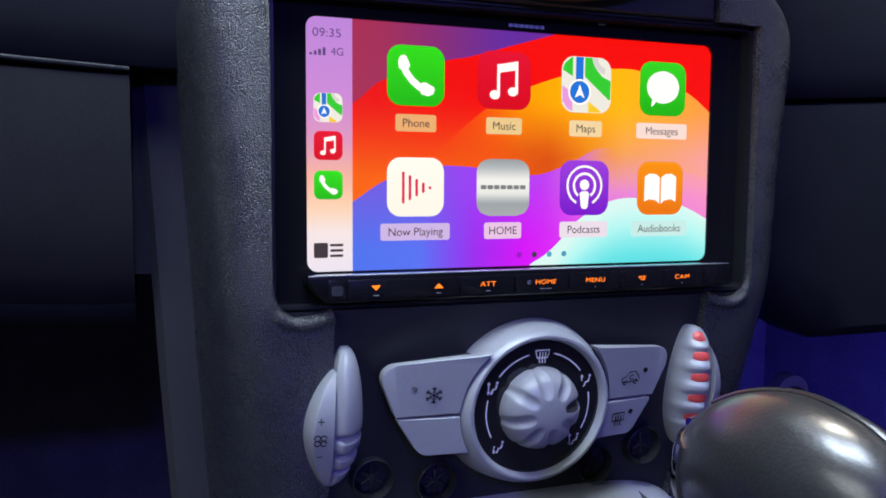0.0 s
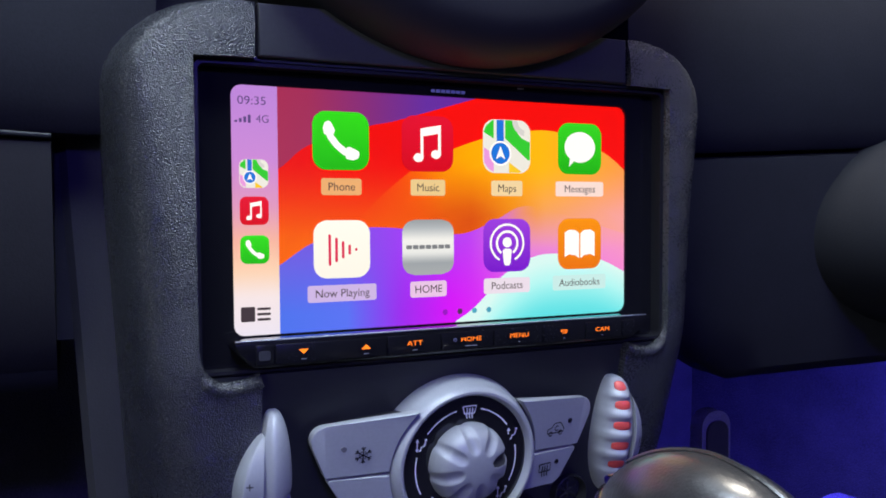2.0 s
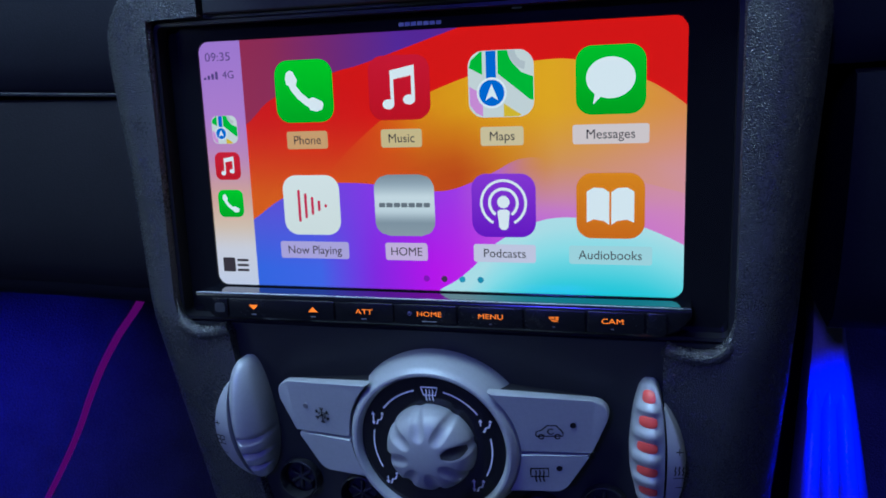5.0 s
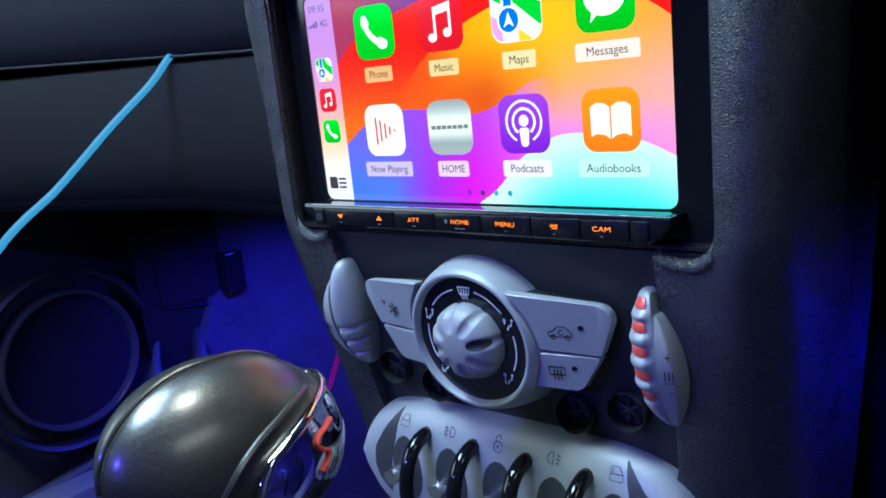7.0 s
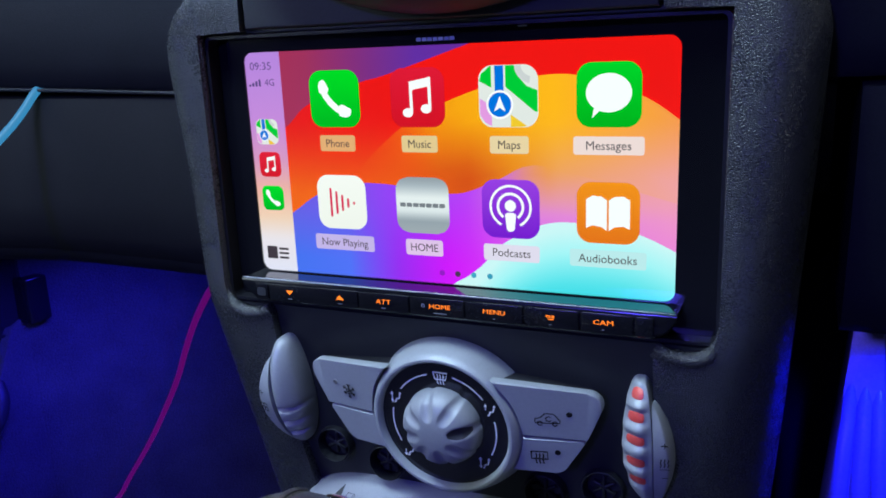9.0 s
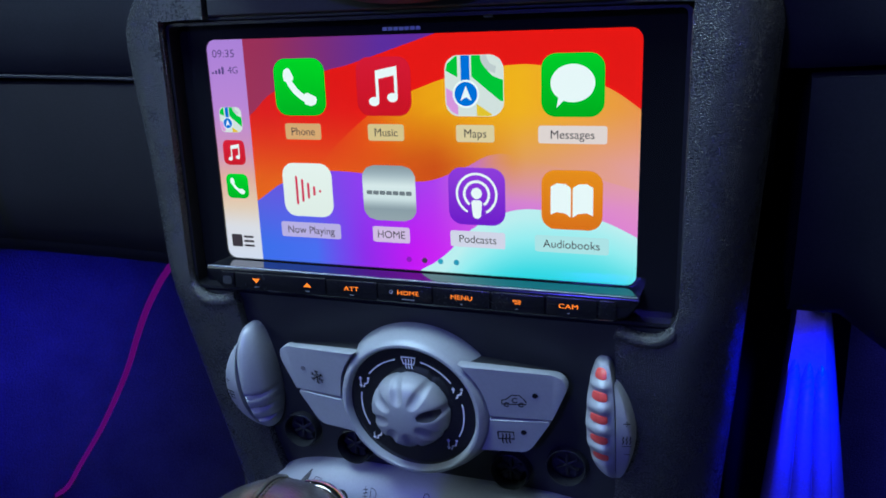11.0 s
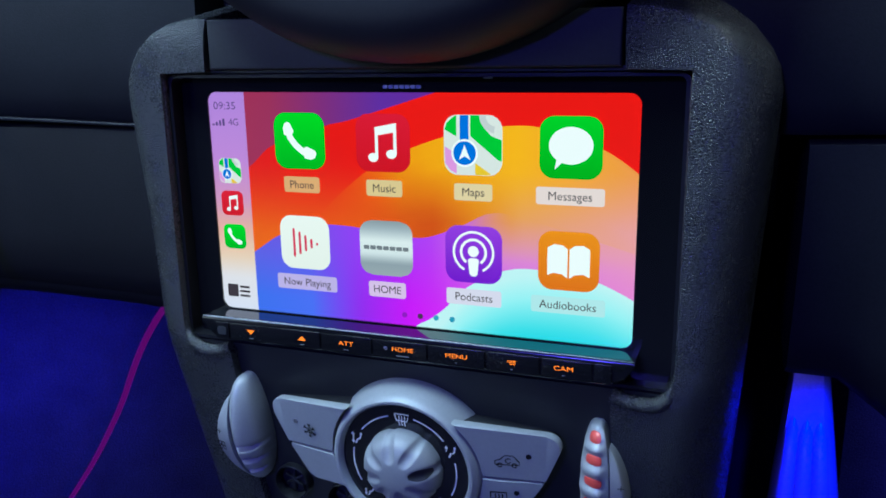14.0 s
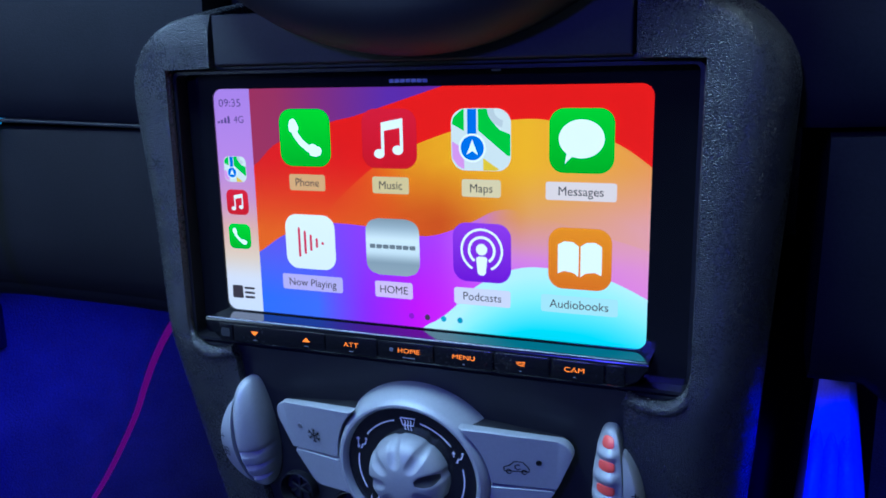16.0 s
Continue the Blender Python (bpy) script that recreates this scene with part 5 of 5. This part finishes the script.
def rest_at(u, k, d=0.0):
    """A place on the footrest: u across from -1 to 1, k down from 0 to 1."""
    half, mid = 0.0082 + 0.0155 * max(-0.1, k), 0.1432 + 0.0004 * k
    return (mid + u * half, 0.15 - 0.050 * k + d, 0.5045 - 0.135 * k)


part("plate", loft([[rest_at(-1, k, 0.004), rest_at(-0.92, k, -0.001), rest_at(0.55, k, -0.002), rest_at(0.70, k, 0.000), rest_at(1, k, 0.010), rest_at(1, k, 0.016), rest_at(-1, k, 0.016)] for k in (-0.35, 0, 0.25, 0.5, 0.75, 1.0, 1.6)]), RUBBER, rest, "smooth tapered plate")
for j, end in ((-0.66, 0.95), (-0.12, 1.0), (0.40, 0.92)):
    ks = [0.16 + (end - 0.16) * q / 12 for q in range(13)]
    part("rib", tube([rest_at(j, k, 0.0005 if k < 0.18 else -0.0012) for k in ks], 0.0040, 14, taper=[0.35, 0.8] + [0.85 + 0.5 * q / 9 for q in range(10)] + [0.5]), RUBBER, rest, "raised rounded rib")
part("bracket", box(0.130, 0.155, 0.120, 0.52, 0.062, 0.28, 0.004), RUBBER, rest)
DARK_RUBBER = material("black_rubber", (0.06, 0.06, 0.065), 0.4, grain=0.2, size=1500)
PAD_RIM = material("grey_pedal_rim", (0.30, 0.30, 0.32), 0.25)
for x, y, z, w in ((0.292, 0.179, 0.458, 0.026), (0.455, 0.205, 0.362, 0.068)):
    pedal = thing("pedal", (x, y + 0.06, 0.06), "rounded black rubber foot pedal with a pale rim on an arm", "car pedal", "pedals")
    part("rim", plate(rrect(x, z - 0.045, w, 0.090, w * 0.46, 10), y, y + 0.012, 0.003, 3), PAD_RIM, pedal, "pale rim")
    part("pad", plate(rrect(x, z - 0.047, w * 0.72, 0.080, w * 0.33, 10), y - 0.002, y + 0.004, 0.0015, 2), DARK_RUBBER, pedal, "black rubber pad")
    part("arm", tube([(x, y + 0.010, z - 0.05), (x, y + 0.04, z - 0.10), (x, y + 0.06, 0.06)], 0.008, 8), TRIM, pedal)
column = thing("steering_column_cover", (0.27, 0.02, 0.55), "dark plastic steering column cover with a pale lower edge", "car fitting")
part("cover", loft([[(0.270 + w * math.cos(2 * math.pi * k / 40), y, 0.590 + hgt * math.sin(2 * math.pi * k / 40)) for k in range(40)] for y, w, hgt in ((-0.034, 0.030, 0.018), (-0.033, 0.055, 0.038), (-0.026, 0.063, 0.046), (-0.010, 0.066, 0.049), (0.060, 0.068, 0.050))]), DASH, column)
part("edge_strip", tube([(0.270 + 0.061 * math.cos(radians(a)), -0.030, 0.590 + 0.0465 * math.sin(radians(a))) for a in range(228, 300, 6)], 0.0016, 8), PILLAR, column, "pale lower edge")

# ---- the gear knob ----
gear = thing("gear_knob", (-0.004, -0.117, 0.345), "black leather gear knob with chrome trim on a lever", "gear lever")
KC = Vector((0.0085, -0.1197, 0.5207))
TURNED = Matrix(((0.9430, -0.3326, 0.0110), (0.0804, 0.1955, -0.9774), (0.3229, 0.9226, 0.2111)))
HALVES = (0.0179, 0.0237, 0.0340)
SHAPE = TURNED @ Matrix.Diagonal([1 / h ** 2 for h in HALVES]) @ TURNED.transposed()


def skin(x, y, z, lift=0.0):
    """The place on the knob in a direction from its middle."""
    d = Vector((x, y, z)).normalized()
    return KC + d * (1 / math.sqrt(d @ (SHAPE @ d)) + lift)


def girth(a, z, lift=0.0):
    """The place on the knob at a degrees round, z above its middle."""
    c, n = Vector((math.cos(radians(a)), math.sin(radians(a)), 0)), Vector((0, 0, z))
    p, q, r = c @ (SHAPE @ c), c @ (SHAPE @ n), n @ (SHAPE @ n) - 1
    return KC + n + c * ((-q + math.sqrt(max(0.0, q * q - p * r))) / p + lift)


rows = []
for i in range(37):
    th = math.pi * (0.015 + 0.97 * i / 36)
    rows.append([tuple(KC + TURNED @ Vector((HALVES[0] * math.sin(th) * math.cos(2 * math.pi * k / 56), HALVES[1] * math.sin(th) * math.sin(2 * math.pi * k / 56), HALVES[2] * math.cos(th)))) for k in range(56)])
knob_ob = part("leather_ball", loft(rows), LEATHER, gear, "shiny worn black leather ball")
seam = [skin(*p, 0.0001) for p in smooth_path([(-0.005, 0.020, 0.015), (-0.0036, 0.0122, 0.0204), (-0.0009, 0.0, 0.0232), (-0.0012, -0.0100, 0.0234), (-0.0009, -0.0160, 0.0224), (-0.0003, -0.0224, 0.0198), (0.0, -0.0270, 0.0165), (0.0, -0.0314, 0.0110), (0.0, -0.0335, 0.0040)], 6)]
part("seam", tube(seam, 0.0008, 8), LEATHER, knob_ob, "raised leather seam")
bm = None
for p, q in zip(seam, seam[1:]):
    off = Vector((0.0014, 0.0, -0.0001))
    bm = tube([p + off, p.lerp(q, 0.3) + off + Vector((0, 0, 0.0001)), p.lerp(q, 0.6) + off], 0.00018, 6, bm)
part("stitching", bm, THREAD, knob_ob, "thin grey stitching")
fold = [skin(*p, 0.0001) for p in smooth_path([(0.010, 0.020, 0.0120), (0.0135, 0.013, 0.0115), (0.0160, 0.005, 0.0095), (0.0172, -0.003, 0.0070), (0.0178, -0.010, 0.0030), (0.0176, -0.016, -0.0030)], 6)]
part("fold", tube(fold, 0.0010, 8), LEATHER, knob_ob, "raised leather fold beside the badge")
BADGE = [(-22, -0.0080), (-16, -0.0020), (-7, 0.0018), (16, 0.0045), (51, 0.0074), (86, 0.0090), (130, 0.0070)]


def badge_at(a, f, lift):
    """A place on the chrome badge: a degrees round the knob, f down from its upper edge."""
    top = at(BADGE, a)
    return girth(a, top - (top + 0.019) * f, lift)


ROUND = [-22 + 152 * k / 60 for k in range(61)]
rows = [[tuple(badge_at(a, i / 20, 0.0010)) for a in ROUND] + [tuple(badge_at(a, i / 20, -0.003)) for a in ROUND[::-1]] for i in range(21)]
chrome = part("chrome_plate", loft(rows), CHROME, gear, "chrome badge plate")
rim_path = [badge_at(-22, 1 - k / 12, 0.0011) for k in range(12)] + [badge_at(a, 0, 0.0011) for a in ROUND if a < 100]
part("chrome_rim", tube(rim_path, 0.0015, 10), CHROME, chrome, "raised chrome rim")
line = smooth_path([girth(a, z, 0.0014) for a, z in ((57, 0.0022), (50, 0.0015), (40, 0.0008), (36, -0.0006), (39, -0.0024), (45, -0.0042), (42, -0.0062), (37, -0.0080))], 5)
part("red_badge", tube(line, 0.0006, 8), RED_SLOT, chrome, "red wavy badge")
part("lever", tube([(0.007, -0.118, 0.504), (0.000, -0.115, 0.42), (-0.004, -0.117, 0.345)], 0.010, 16, taper=[1.2, 0.9, 0.9]), CHROME, gear, "chrome lever")
part("gaiter", loft([[(-0.004 + r * math.cos(2 * math.pi * k / 20), -0.117 + r * math.sin(2 * math.pi * k / 20), z) for k in range(20)] for z, r in ((0.32, 0.055), (0.345, 0.052), (0.36, 0.038), (0.375, 0.034), (0.39, 0.022), (0.41, 0.012))]), LEATHER, gear, "black leather gaiter")
